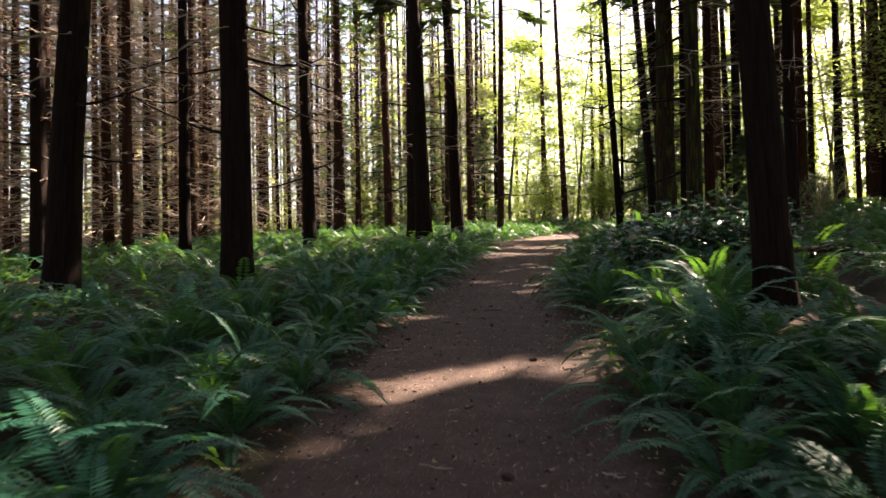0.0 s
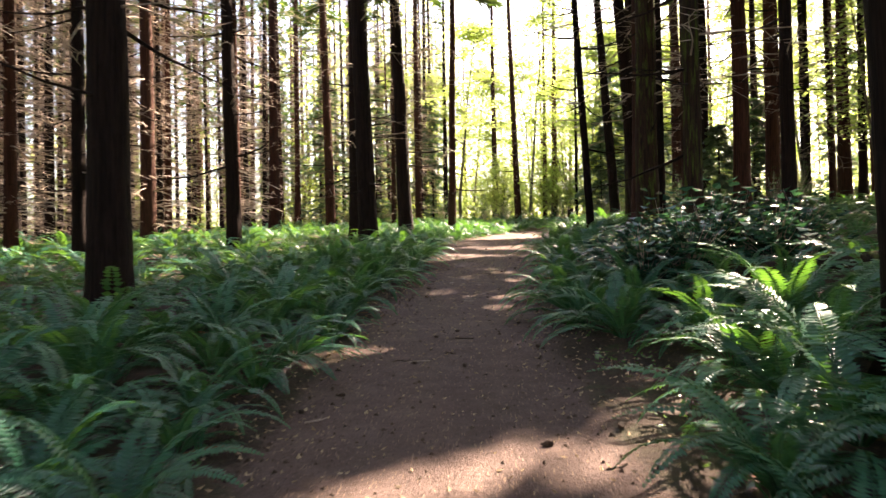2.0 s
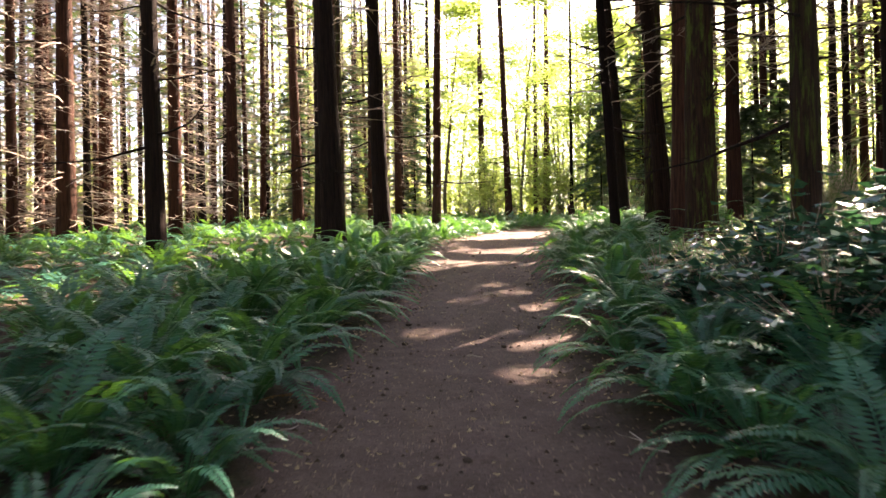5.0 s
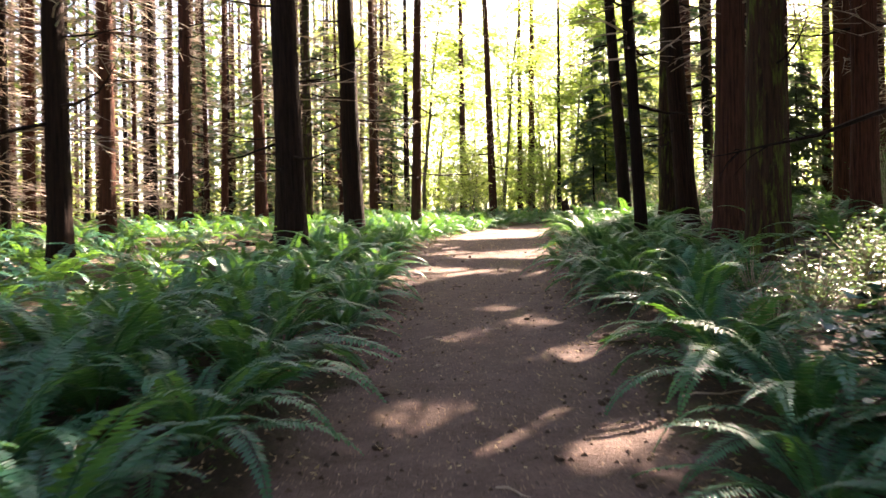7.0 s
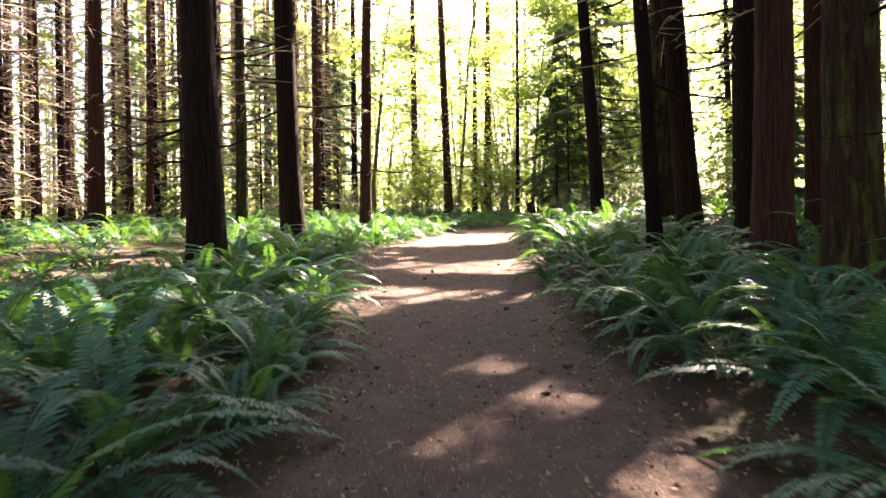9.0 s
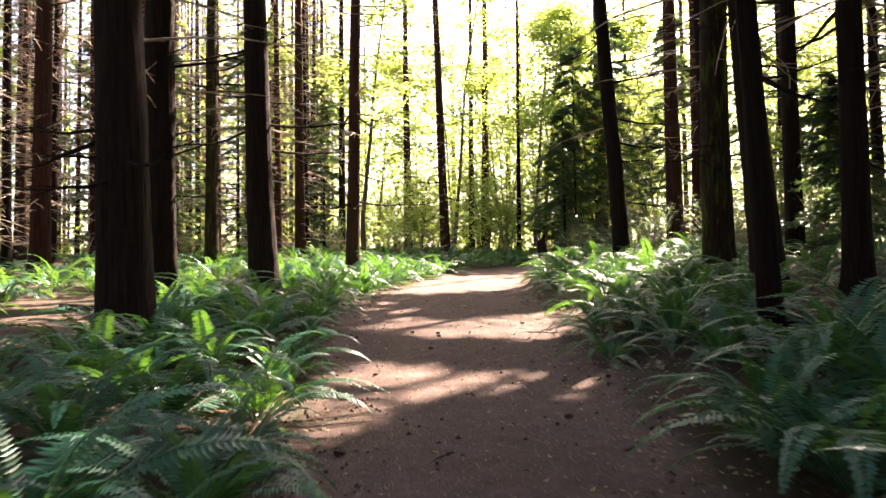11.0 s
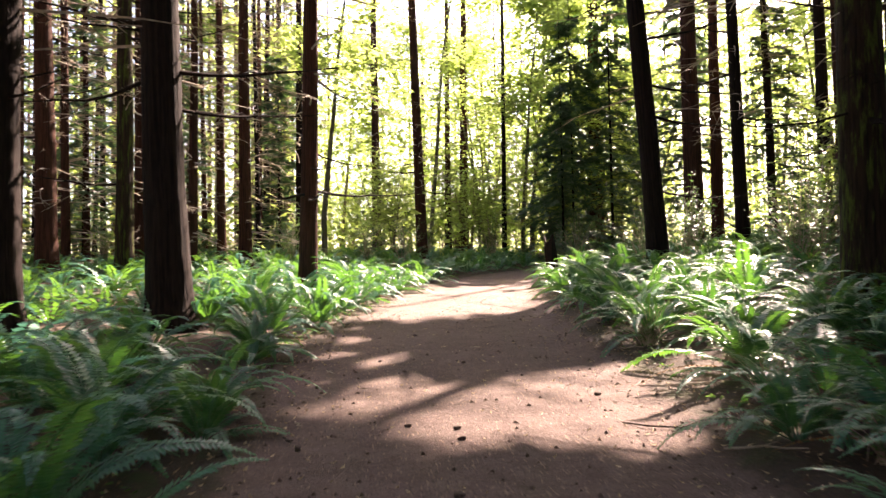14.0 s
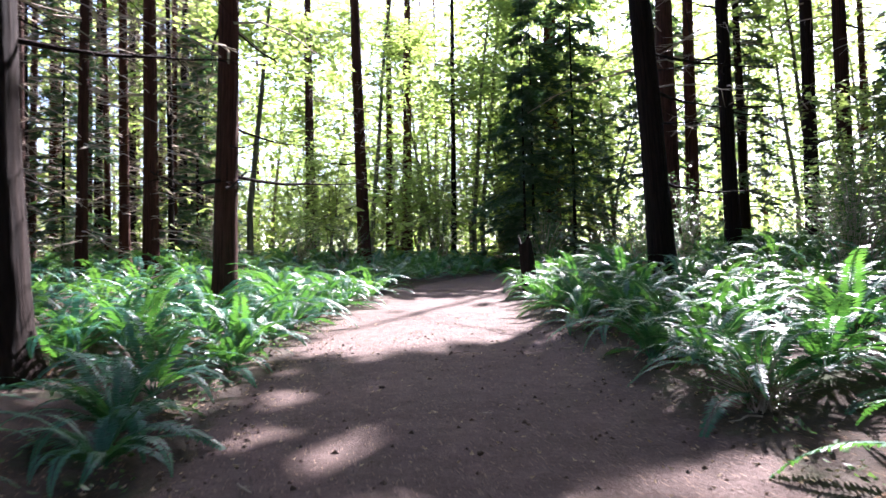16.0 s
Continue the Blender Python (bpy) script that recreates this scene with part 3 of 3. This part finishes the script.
rng = random.Random(21)
for k in range(62):
    if k < 30:
        x, y = rng.uniform(-3, 18), rng.uniform(47, 76)
    elif k < 52:
        x, y = rng.uniform(10, 36), rng.uniform(24, 66)
    else:
        x, y = rng.uniform(-40, -10), rng.uniform(50, 78)
    c, h = trail(y)
    if abs(x - c) < h + 1.8 or any((x - a) ** 2 + (y - b) ** 2 < 0.6 for a, b, *_ in FIRS):
        continue
    broadleaf("vine_maple", MAPLES[k % 4], x, y, rng.uniform(0.7, 1.2), "slender many-stemmed maple with sunlit yellow-green leaves")
for x, y in [(7.9, 50), (8.9, 52), (10.5, 49), (12.5, 53), (14.5, 51), (18.5, 44), (20.5, 47), (22, 38), (24.5, 42), (19, 35), (-0.6, 44.5), (5.2, 60), (9.5, 62), (27, 36), (2.5, 58), (-2.5, 56), (0.5, 63), (7.5, 57), (12, 58), (15.5, 57), (18, 54), (4.2, 52.5), (-5.5, 54), (21, 51), (25, 48), (14, 64)]:
    broadleaf("alder", ALDERS[int(x * 2) % 2], x, y, rng.uniform(0.85, 1.1), "slender pale-stemmed young alder leaning to the light")


def far_woods():
    """The woods beyond, too far off to count: stems, boughs and leafy undergrowth."""
    rng = random.Random(31)
    stems, needles, leaves = Shape(), Shape(), Shape()
    spots = [f for k, f in enumerate(FAR_FIRS) if f[0] > -8 or k % 5 < 3]
    for _ in range(190):
        a, r = radians(rng.uniform(-75, 75)), rng.uniform(72, 125)
        spots.append((r * math.sin(a), 18 + r * math.cos(a) * 0.85, rng.uniform(0.2, 0.45)))
    for _ in range(110):
        a, r = radians(rng.uniform(75, 285)), rng.uniform(34, 60)
        spots.append((r * math.sin(a), 12 + r * math.cos(a), rng.uniform(0.2, 0.45)))
    for x, y, d in spots:
        z, top = land(max(-60, min(60, x)), max(-30, min(110, y))), rng.uniform(19, 27)
        stems.tube([Vector((x, y, z - 0.3)), Vector((x, y, z + top * 0.5)), Vector((x, y, z + top))], [d * 0.55, d * 0.4, 0.03], 5)
        bright = y > 40 and x > -14
        for _ in range(0 if bright else 34):
            u = rng.random()
            r, a = (1 - u) ** 0.7 * 3.0 * rng.uniform(0.2, 1), rng.uniform(0, math.tau)
            way = Vector((math.cos(a), math.sin(a), rng.uniform(-0.7, 0))).normalized()
            needles.leaf(Vector((x + r * math.cos(a), y + r * math.sin(a), z + top * (0.35 + 0.65 * u))), way, way.cross(Vector((0.2, 0.1, 1))).normalized(), rng.uniform(0.8, 1.6), rng.uniform(0.3, 0.6), -0.05)
        if y > 20:
            for _ in range(110 if bright else 46):
                a, r = rng.uniform(0, math.tau), rng.uniform(0, 3.8)
                way = Vector((math.cos(a * 3), math.sin(a * 3), rng.uniform(-0.6, 0.2))).normalized()
                leaves.leaf(Vector((x + r * math.cos(a), y + r * math.sin(a), z + (20 if bright else 8) * rng.random() ** 1.3)), way, way.cross(Vector((0.3, 0.2, 1))).normalized(), rng.uniform(0.3, 0.6), rng.uniform(0.25, 0.5), 0.03)
    for _ in range(20000):  # thin sunlit foliage high up between the stems
        x, y, u = rng.uniform(-16, 60), rng.uniform(58, 105), rng.random()
        way = Vector((rng.uniform(-1, 1), rng.uniform(-1, 1), rng.uniform(-0.7, 0.2))).normalized()
        leaves.leaf(Vector((x, y, 4.5 + 27 * u)), way, way.cross(Vector((0.3, 0.2, 1))).normalized(), rng.uniform(0.3, 0.75), rng.uniform(0.2, 0.5), 0.04)
    for _ in range(15000):  # the leafy edge of the clearing, behind the stems
        x, y, u = rng.uniform(-20, 40), rng.uniform(56, 80), rng.random()
        way = Vector((rng.uniform(-1, 1), rng.uniform(-1, 1), rng.uniform(-0.7, 0.2))).normalized()
        leaves.leaf(Vector((x, y, 4.2 + 15 * u ** 1.2)), way, way.cross(Vector((0.3, 0.2, 1))).normalized(), rng.uniform(0.25, 0.6), rng.uniform(0.2, 0.45), 0.04)
    for _ in range(13000):
        x, y = rng.uniform(-34, 38), rng.uniform(45, 84)
        if abs(x - trail(y)[0]) < 1.6 and y < 52:
            continue
        way = Vector((rng.uniform(-1, 1), rng.uniform(-1, 1), rng.uniform(-0.6, 0.5))).normalized()
        leaves.leaf(Vector((x, y, land(x, y) + 2.6 * rng.random() ** 1.6)), way, way.cross(Vector((0.3, 0.2, 1))).normalized(), rng.uniform(0.2, 0.45), rng.uniform(0.15, 0.32), 0.03)
    for name, shape, mat, label in (("far_stems", stems, BARK_RED, "distant crowd of thin reddish fir stems"), ("far_needles", needles, NEEDLE, "distant dark green fir boughs"),
                                    ("far_leaves", leaves, MAPLE, "distant sunlit yellow-green undergrowth")):
        tagged(new(name, shape.mesh(name, mat)), label, "woods", kind="stuff")


far_woods()


# ---------------------------------------------------------------- ferns
def frond_shape(seed, pairs, rise_deg, fall_deg, width):
    """One frond a metre long that climbs, arches over and droops, with leaflets along both sides."""
    rng = random.Random(seed)
    shape, pts, p = Shape(), [], Vector((0, 0, 0))
    n = 40
    twist = rng.uniform(-0.35, 0.35)
    for k in range(n + 1):
        a = radians(rise_deg + (fall_deg - rise_deg) * (k / n) ** 1.25)
        pts.append(p.copy())
        p = p + Vector((math.cos(a), twist * (k / n) * 0.8, math.sin(a))).normalized() / n
    shape.tube([pts[k] for k in (0, 8, 16, 24, 32, 40)], [0.006, 0.005, 0.004, 0.003, 0.002, 0.001], 3)
    for k in range(pairs):
        u = 0.12 + 0.87 * k / (pairs - 1)
        i = min(n - 1, int(u * n))
        c = pts[i].lerp(pts[i + 1], u * n - i)
        ahead = (pts[i + 1] - pts[i]).normalized()
        side = Vector((-twist * 0.5 * u, 1, 0)).normalized()
        up = ahead.cross(side).normalized()
        reach = width * min(1.0, (u - 0.04) / 0.2) * (1 - max(0, (u - 0.3) / 0.7) ** 1.7) + 0.008
        for s in (-1, 1):
            way = (side * s + ahead * (0.22 + 0.35 * u) - up * rng.uniform(0.0, 0.35) * (1 if up.z > 0 else -1)).normalized()
            across = (ahead - way * ahead.dot(way)).normalized()
            shape.leaf(c, way, across, reach * rng.uniform(0.88, 1.08), 0.9 / pairs * 1.12, 0.002)
    return shape


FROND_STYLES = [(66, -48, 0.105), (56, -62, 0.1), (76, -30, 0.095), (44, -50, 0.11), (60, -40, 0.095), (30, -38, 0.105)]
FRONDS = [frond_shape(100 + k, 40, *style).mesh("frond", FERN) for k, style in enumerate(FROND_STYLES)]
WITHERED = [frond_shape(120 + k, 22, 20, -35, 0.07).mesh("frond", DEAD_FERN) for k in range(2)]


def fern(x, y, size, fronds, dead=0):
    thing = new("sword_fern")
    thing.matrix_world = pose(x, y, land(x, y) - 0.01, 0, 0, count.uniform(0, 360))
    for k in range(fronds):
        s = size * count.uniform(0.72, 1.12)
        inner = k % 3 == 0
        m = pose(0, 0, 0.02, 0, 0, 360 * k / fronds + count.uniform(-16, 16)) @ pose(0.03, 0, 0, count.uniform(-14, 14), count.uniform(-14, 4) if inner else count.uniform(-6, 18), 0)
        part("frond", FRONDS[2 if inner and count.random() < 0.6 else count.randrange(6)], thing, m @ scaled(s, s, s))
    for k in range(dead):
        s = size * count.uniform(0.5, 0.8)
        part("frond", WITHERED[k % 2], thing, pose(0, 0, 0.03, 0, 0, count.uniform(0, 360)) @ scaled(s, s, s), "withered brown frond")
    return tagged(thing, "large green sword fern with arching fronds" if size > 0.85 else "green sword fern with arching fronds", "fern", "sword ferns beside the trail")


def fern_room(x, y):
    """How thickly ferns grow at a place, from 0 to 1."""
    c, h = trail(y)
    left, right = c - h - x, x - c - h
    if left < 0.16 and right < (0.18 if y < 14 else 0.34):
        return 0.0
    if left >= 0.16:
        if 22.5 < y < 30.5:
            return 0.62 if left < 1.8 else (0.55 if left > 5 else 0.42)
        if y >= 30.5:
            return 1.0 if left < 9 else 0.5
        return 1.0
    if 6.6 < y < 8.9 and right < 0.9:
        return 0.0
    if 11.0 < y < 16.6 and 0.9 < right < 4.5:
        return 0.25
    if 16.6 < y < 29.5 and right > 2.0:
        return 0.26
    if 22 < y < 29.5:
        return 0.6
    if y > 44:
        return 0.5
    return 0.95


def plant_ferns():
    rng = random.Random(41)
    near, rest, taken = [], [], {}
    tries = []
    for _ in range(15000):
        y = rng.uniform(0.6, 52)
        c, h = trail(min(y, 44))
        d = rng.uniform(0.12, 13) if rng.random() < 0.8 else rng.uniform(0.12, 1.5)
        tries.append((c + (h + d) * rng.choice((-1, 1)), y, d))
    tries.sort(key=lambda q: (q[2] > 3, rng.random()))
    for x, y, d in tries:
        gap = 0.64 if d < 3 else 0.8
        if 0.5 + 0.95 * noise.noise((x * 0.75, y * 0.75, 6.3)) > fern_room(x, y) * 1.06:
            continue
        cell = (int(x // 1), int(y // 1))
        if any((x - a) ** 2 + (y - b) ** 2 < gap * gap for i in (-1, 0, 1) for j in (-1, 0, 1) for a, b in taken.get((cell[0] + i, cell[1] + j), ())):
            continue
        if any((x - t[0]) ** 2 + (y - t[1]) ** 2 < 0.2 for t in FIRS):
            continue
        taken.setdefault(cell, []).append((x, y))
        if d < 2.3 and 1.2 < y < 36 and len(near) < 285:
            near.append((x, y, d))
        else:
            rest.append((x, y))
    for x, y, d in near:
        size = rng.uniform(0.88, 1.32) * (0.8 if d < 0.4 else 1.0)
        fern(x, y, size, rng.randint(16, 20), 1 if rng.random() < 0.35 else 0)
    shapes = []
    for k, style in enumerate(FROND_STYLES):
        s = frond_shape(140 + k, 17, *style)
        tris = [f if len(f) == 3 else None for f in s.faces]
        shapes.append((np.array([tuple(v) for v in s.verts]), [f for f in tris if f]))
    verts, faces, base = [], [], 0
    for x, y in rest:
        size, spin, z = rng.uniform(0.85, 1.2), rng.uniform(0, 360), land(x, y) - 0.01
        n = rng.randint(10, 13)
        for k in range(n):
            v, f = shapes[rng.randrange(6)]
            m = np.array(pose(x, y, z, 0, 0, spin + 360 * k / n + rng.uniform(-16, 16)) @ pose(0.03, 0, 0, rng.uniform(-14, 14), rng.uniform(-14, 14), 0))
            s = size * rng.uniform(0.75, 1.1)
            verts.append(v * s @ m[:3, :3].T + m[:3, 3])
            faces += [(a + base, b + base, c + base) for a, b, c in f]
            base += len(v)
    me = bpy.data.meshes.new("fern_thicket")
    me.from_pydata(np.concatenate(verts).tolist(), [], faces)
    me.materials.append(FERN_FAR)
    me.update()
    tagged(new("fern_thicket", me), "dense waist-high thicket of green sword ferns", "ferns", kind="stuff")


plant_ferns()


# ---------------------------------------------------------------- shrubs
def shrub_mesh(seed, mat, height, radius, twigs, leaves, length, width, fold):
    rng = random.Random(seed)
    wood, foliage = Shape(), Shape()
    for _ in range(twigs):
        a, lean = rng.uniform(0, math.tau), rng.uniform(0.1, 1.0)
        top = Vector((math.cos(a) * radius * lean, math.sin(a) * radius * lean, height * rng.uniform(0.5, 1.0) * (1.1 - 0.45 * lean)))
        mid = Vector((top.x * 0.4, top.y * 0.4, top.z * 0.62))
        foot = Vector((rng.uniform(-0.15, 0.15), rng.uniform(-0.15, 0.15), -0.05))
        wood.tube([foot, mid, top], [0.009, 0.006, 0.002], 3)
        for _ in range(leaves):
            u = rng.uniform(0.25, 1.05)
            p = foot.lerp(mid, u * 2) if u < 0.5 else mid.lerp(top, u * 2 - 1)
            p = p + Vector((rng.gauss(0, 0.05), rng.gauss(0, 0.05), rng.gauss(0, 0.04))) * (length / 0.09)
            b = rng.uniform(0, math.tau)
            way = Vector((math.cos(b), math.sin(b), rng.uniform(-0.45, 0.35))).normalized()
            across = way.cross(Vector((rng.uniform(-0.4, 0.4), rng.uniform(-0.4, 0.4), 1))).normalized()
            s = rng.uniform(0.7, 1.2)
            foliage.leaf(p, way, across, length * s, width * s, fold)
    return wood.mesh("stem", TWIG), foliage.mesh("foliage", mat)


SALALS = [shrub_mesh(150 + k, SALAL, 1.15, 0.75, 36, 14, 0.18, 0.115, 0.014) for k in range(3)]
BERRIES = [shrub_mesh(160 + k, SHRUB, 0.7, 0.6, 40, 22, 0.05, 0.034, 0.004) for k in range(3)]
TALL_SHRUBS = [shrub_mesh(170 + k, SHRUB, 2.1, 1.1, 46, 26, 0.085, 0.055, 0.006) for k in range(2)]


def shrub(name, pair, x, y, scale, label):
    thing = new(name)
    thing.matrix_world = pose(x, y, land(x, y) - 0.02, 0, 0, count.uniform(0, 360))
    part("stem", pair[0], thing, scaled(scale, scale, scale))
    part("foliage", pair[1], thing, scaled(scale, scale, scale))
    return tagged(thing, label, "shrub", name.replace("_", " ") + "s in the undergrowth")


for k, (x, y, s) in enumerate([(1.75, 11.2, 0.8), (2.4, 11.6, 1.0), (2.0, 12.4, 0.95), (2.9, 12.3, 1.1), (2.6, 13.2, 1.0), (3.5, 12.9, 1.1), (3.5, 11.7, 0.9), (1.7, 13.3, 0.7), (4.3, 12.8, 1.0)]):
    shrub("salal_bush", SALALS[k % 3], x, y, s, "dark glossy-leaved salal bush in the shade")
for k, (x, y, s) in enumerate([(1.7, 14.7, 0.8), (2.3, 15.3, 1.0), (3.0, 14.4, 1.0), (2.2, 16.1, 0.9), (3.1, 15.9, 1.1), (3.9, 15.4, 1.0), (3.7, 16.8, 1.0), (4.6, 16.2, 1.0), (1.55, 17.2, 0.6),
                               (2.9, 27.6, 0.7), (3.1, 26.3, 0.6), (2.6, 25.1, 0.6), (-2.0, 31.2, 0.7), (-1.5, 32.0, 0.7), (2.3, 23.6, 0.5)]):
    shrub("huckleberry_bush", BERRIES[k % 3], x, y, s, "low bright small-leaved huckleberry bush catching sun")
for k, (x, y, s) in enumerate([(7.6, 31.5, 1.0), (8.8, 32.6, 1.1), (9.6, 30.6, 1.0), (6.9, 36.0, 0.9), (8.3, 36.5, 1.0), (10.6, 33.5, 1.1), (7.2, 41.5, 1.0), (-4.5, 41, 0.8), (-1.6, 42.5, 0.9),
                               (0.8, 44.0, 0.9), (8.3, 47.0, 1.0), (5.6, 46.5, 1.0), (10.8, 27.0, 0.9), (3.3, 47.0, 0.9), (12.8, 31.0, 1.1), (14.5, 35.5, 1.1), (9.3, 25.2, 0.7), (-7, 42.5, 0.8), (1.9, 42.6, 0.8)]):
    shrub("tall_bush", TALL_SHRUBS[k % 2], x, y, s, "tall leafy bush with pale sunlit leaves")


# ---------------------------------------------------------------- fallen wood and litter
def log_mesh(seed, length, radius):
    shape = Shape()
    line = [Vector((length * (u - 0.5), 0.1 * noise.noise((u * 2, seed, 0)), 0.04 * noise.noise((u * 3, seed, 4)))) for u in np.linspace(0, 1, 9)]
    shape.tube(line, [radius * (1 - 0.35 * k / 8) * (1 + 0.1 * noise.noise((k, seed, 1))) for k in range(9)], 10)
    shape.faces.append(tuple(range(9, -1, -1)))
    return shape.mesh("fallen_log", BARK_MOSS, True)


for x, y, length, radius, turn, tip in [(4.3, 10.3, 4.2, 0.10, 12, 4), (4.9, 21.6, 3.4, 0.09, -18, 3), (6.5, 24.0, 3.0, 0.08, 30, 4), (-3.9, 27.2, 2.6, 0.06, 20, 2)]:
    ob = new("fallen_log", log_mesh(int(x * 10), length, radius))
    ob.matrix_world = pose(x, y, land(x, y) + radius * 0.8 + (0.18 if y < 11 else 0.0), 0, -tip if x > 0 else tip, turn)
    tagged(ob, "fallen mossy fir log lying on the forest floor", "log", "fallen logs")


def stump_mesh():
    shape = Shape()
    rng = random.Random(8)
    for z, r in ((-0.2, 0.2), (0.0, 0.19), (0.2, 0.155), (0.6, 0.14), (0.95, 0.13)):
        for s in range(12):
            t = math.tau * s / 12
            q = r * (1 + 0.12 * rng.uniform(-1, 1))
            shape.verts.append(Vector((q * math.cos(t) - z * 0.12, q * math.sin(t), z + (rng.uniform(-0.12, 0.2) if z > 0.9 else 0))))
    for k in range(4):
        for s in range(12):
            i, j = k * 12 + s, k * 12 + (s + 1) % 12
            shape.faces.append((i, j, j + 12, i + 12))
    shape.faces.append(tuple(range(48, 60)))
    return shape.mesh("tree_stump", BARK)


stump = new("tree_stump", stump_mesh())
stump.matrix_world = pose(4.75, 36.4, land(4.75, 36.4))
tagged(stump, "broken dark tree stump among ferns", "stump")

rng = random.Random(51)
for k in range(44):
    y = rng.uniform(2.5, 31)
    c, h = trail(y)
    x = c + h * rng.uniform(-1.25, 1.25)
    length = rng.uniform(0.12, 0.45) * (1.6 if abs(x - c) > h * 0.85 else 0.7)
    shape = Shape()
    line = [Vector((length * (u - 0.5), rng.uniform(-0.04, 0.04) * length * 3, 0.006 + rng.uniform(0, 0.012))) for u in np.linspace(0, 1, 5)]
    shape.tube(line, [0.006, 0.007, 0.006, 0.005, 0.002], 5)
    if rng.random() < 0.5:
        shape.tube([line[2], line[2] + Vector((0.25 * length, 0.16 * length, 0.01))], [0.004, 0.001], 4)
    ob = new("fallen_twig", shape.mesh("fallen_twig", TWIG if rng.random() < 0.55 else CONE))
    ob.matrix_world = pose(x, y, land(x, y) + 0.028 + (0.02 if abs(x - c) > h else 0), 0, 0, rng.uniform(0, 360))
    tagged(ob, "short dry fallen twig lying on the trail", "twig", "twigs on the trail")


def cone_mesh():
    shape = Shape()
    rings = [(-0.5, 0.06), (-0.42, 0.3), (-0.2, 0.42), (0.1, 0.36), (0.35, 0.2), (0.5, 0.04)]
    for k, (u, r) in enumerate(rings):
        for s in range(8):
            t = math.tau * (s + 0.5 * (k % 2)) / 8
            q = r * (1.15 if s % 2 else 0.85)
            shape.verts.append(Vector((u, q * 0.62 * math.cos(t), q * 0.62 * math.sin(t))))
    for k in range(len(rings) - 1):
        for s in range(8):
            i, j = k * 8 + s, k * 8 + (s + 1) % 8
            shape.faces.append((i, j, j + 8, i + 8))
    return shape.mesh("fir_cone", CONE)


CONE_MESH = cone_mesh()
for k in range(46):
    y = rng.uniform(3, 30)
    c, h = trail(y)
    x = c + h * rng.uniform(-1.05, 1.05)
    ob = new("fir_cone", CONE_MESH)
    s = rng.uniform(0.05, 0.085)
    ob.matrix_world = pose(x, y, land(x, y) + 0.022 + s * 0.2, 0, 0, rng.uniform(0, 360)) @ scaled(s, s, s)
    tagged(ob, "small dark fir cone lying on the trail", "cone", "cones on the trail")

litter = Shape()
for k in range(4200):
    y = rng.uniform(2, 34)
    c, h = trail(y)
    edge = rng.random() < 0.72
    x = c + rng.choice((-1, 1)) * (h + rng.gauss(0.12, 0.28)) if edge else c + h * rng.uniform(-1, 1)
    a, s = rng.uniform(0, math.tau), rng.uniform(0.02, 0.055)
    way = Vector((math.cos(a), math.sin(a), rng.uniform(-0.1, 0.35))).normalized()
    litter.leaf(Vector((x, y, land(x, y) + 0.034)), way, way.cross(Vector((rng.uniform(-0.3, 0.3), rng.uniform(-0.3, 0.3), 1))).normalized(), s, s * rng.uniform(0.25, 0.7), 0.006)
tagged(new("leaf_litter", litter.mesh("leaf_litter", DRY_LEAF)), "scattered dry tan leaves and bark flakes", "litter", kind="stuff")

crumbs = Shape()
for k in range(3000):
    y = rng.uniform(1.5, 32)
    c, h = trail(y)
    x = c + rng.choice((-1, 1)) * (h + rng.gauss(-0.05, 0.3)) if rng.random() < 0.6 else c + h * rng.uniform(-1, 1)
    a, s, i = rng.uniform(0, math.tau), rng.uniform(0.008, 0.024), len(crumbs.verts)
    z = land(x, y) + 0.02
    crumbs.verts += [Vector((x + s * rng.uniform(0.7, 1.5) * math.cos(a + q), y + s * math.sin(a + q), z)) for q in (0, 2.1, 4.2)]
    crumbs.verts.append(Vector((x, y, z + s * rng.uniform(0.5, 1.1))))
    crumbs.faces += [(i, i + 1, i + 3), (i + 1, i + 2, i + 3), (i + 2, i, i + 3)]
tagged(new("bark_crumbs", crumbs.mesh("bark_crumbs", CONE)), "dark crumbs of bark and soil strewn on the trail", "litter", kind="stuff")

herbs = Shape()
for k in range(9000):
    y = rng.uniform(1.5, 40)
    c, h = trail(y)
    x = c + rng.choice((-1, 1)) * (h + 0.1 + abs(rng.gauss(0, 0.7)))
    if noise.noise((x * 1.1, y * 1.1, 2.2)) < 0.02:
        continue
    a, s = rng.uniform(0, math.tau), rng.uniform(0.03, 0.075)
    way = Vector((math.cos(a), math.sin(a), rng.uniform(-0.1, 0.7))).normalized()
    across = way.cross(Vector((rng.uniform(-0.4, 0.4), rng.uniform(-0.4, 0.4), 1))).normalized()
    foot = Vector((x, y, land(x, y) + rng.uniform(0.01, 0.12)))
    herbs.leaf(foot, way, across, s, s * 0.6, 0.004)
tagged(new("ground_herbs", herbs.mesh("ground_herbs", SHRUB)), "low green herbs and seedlings along the trail edge", "herbs", kind="stuff")
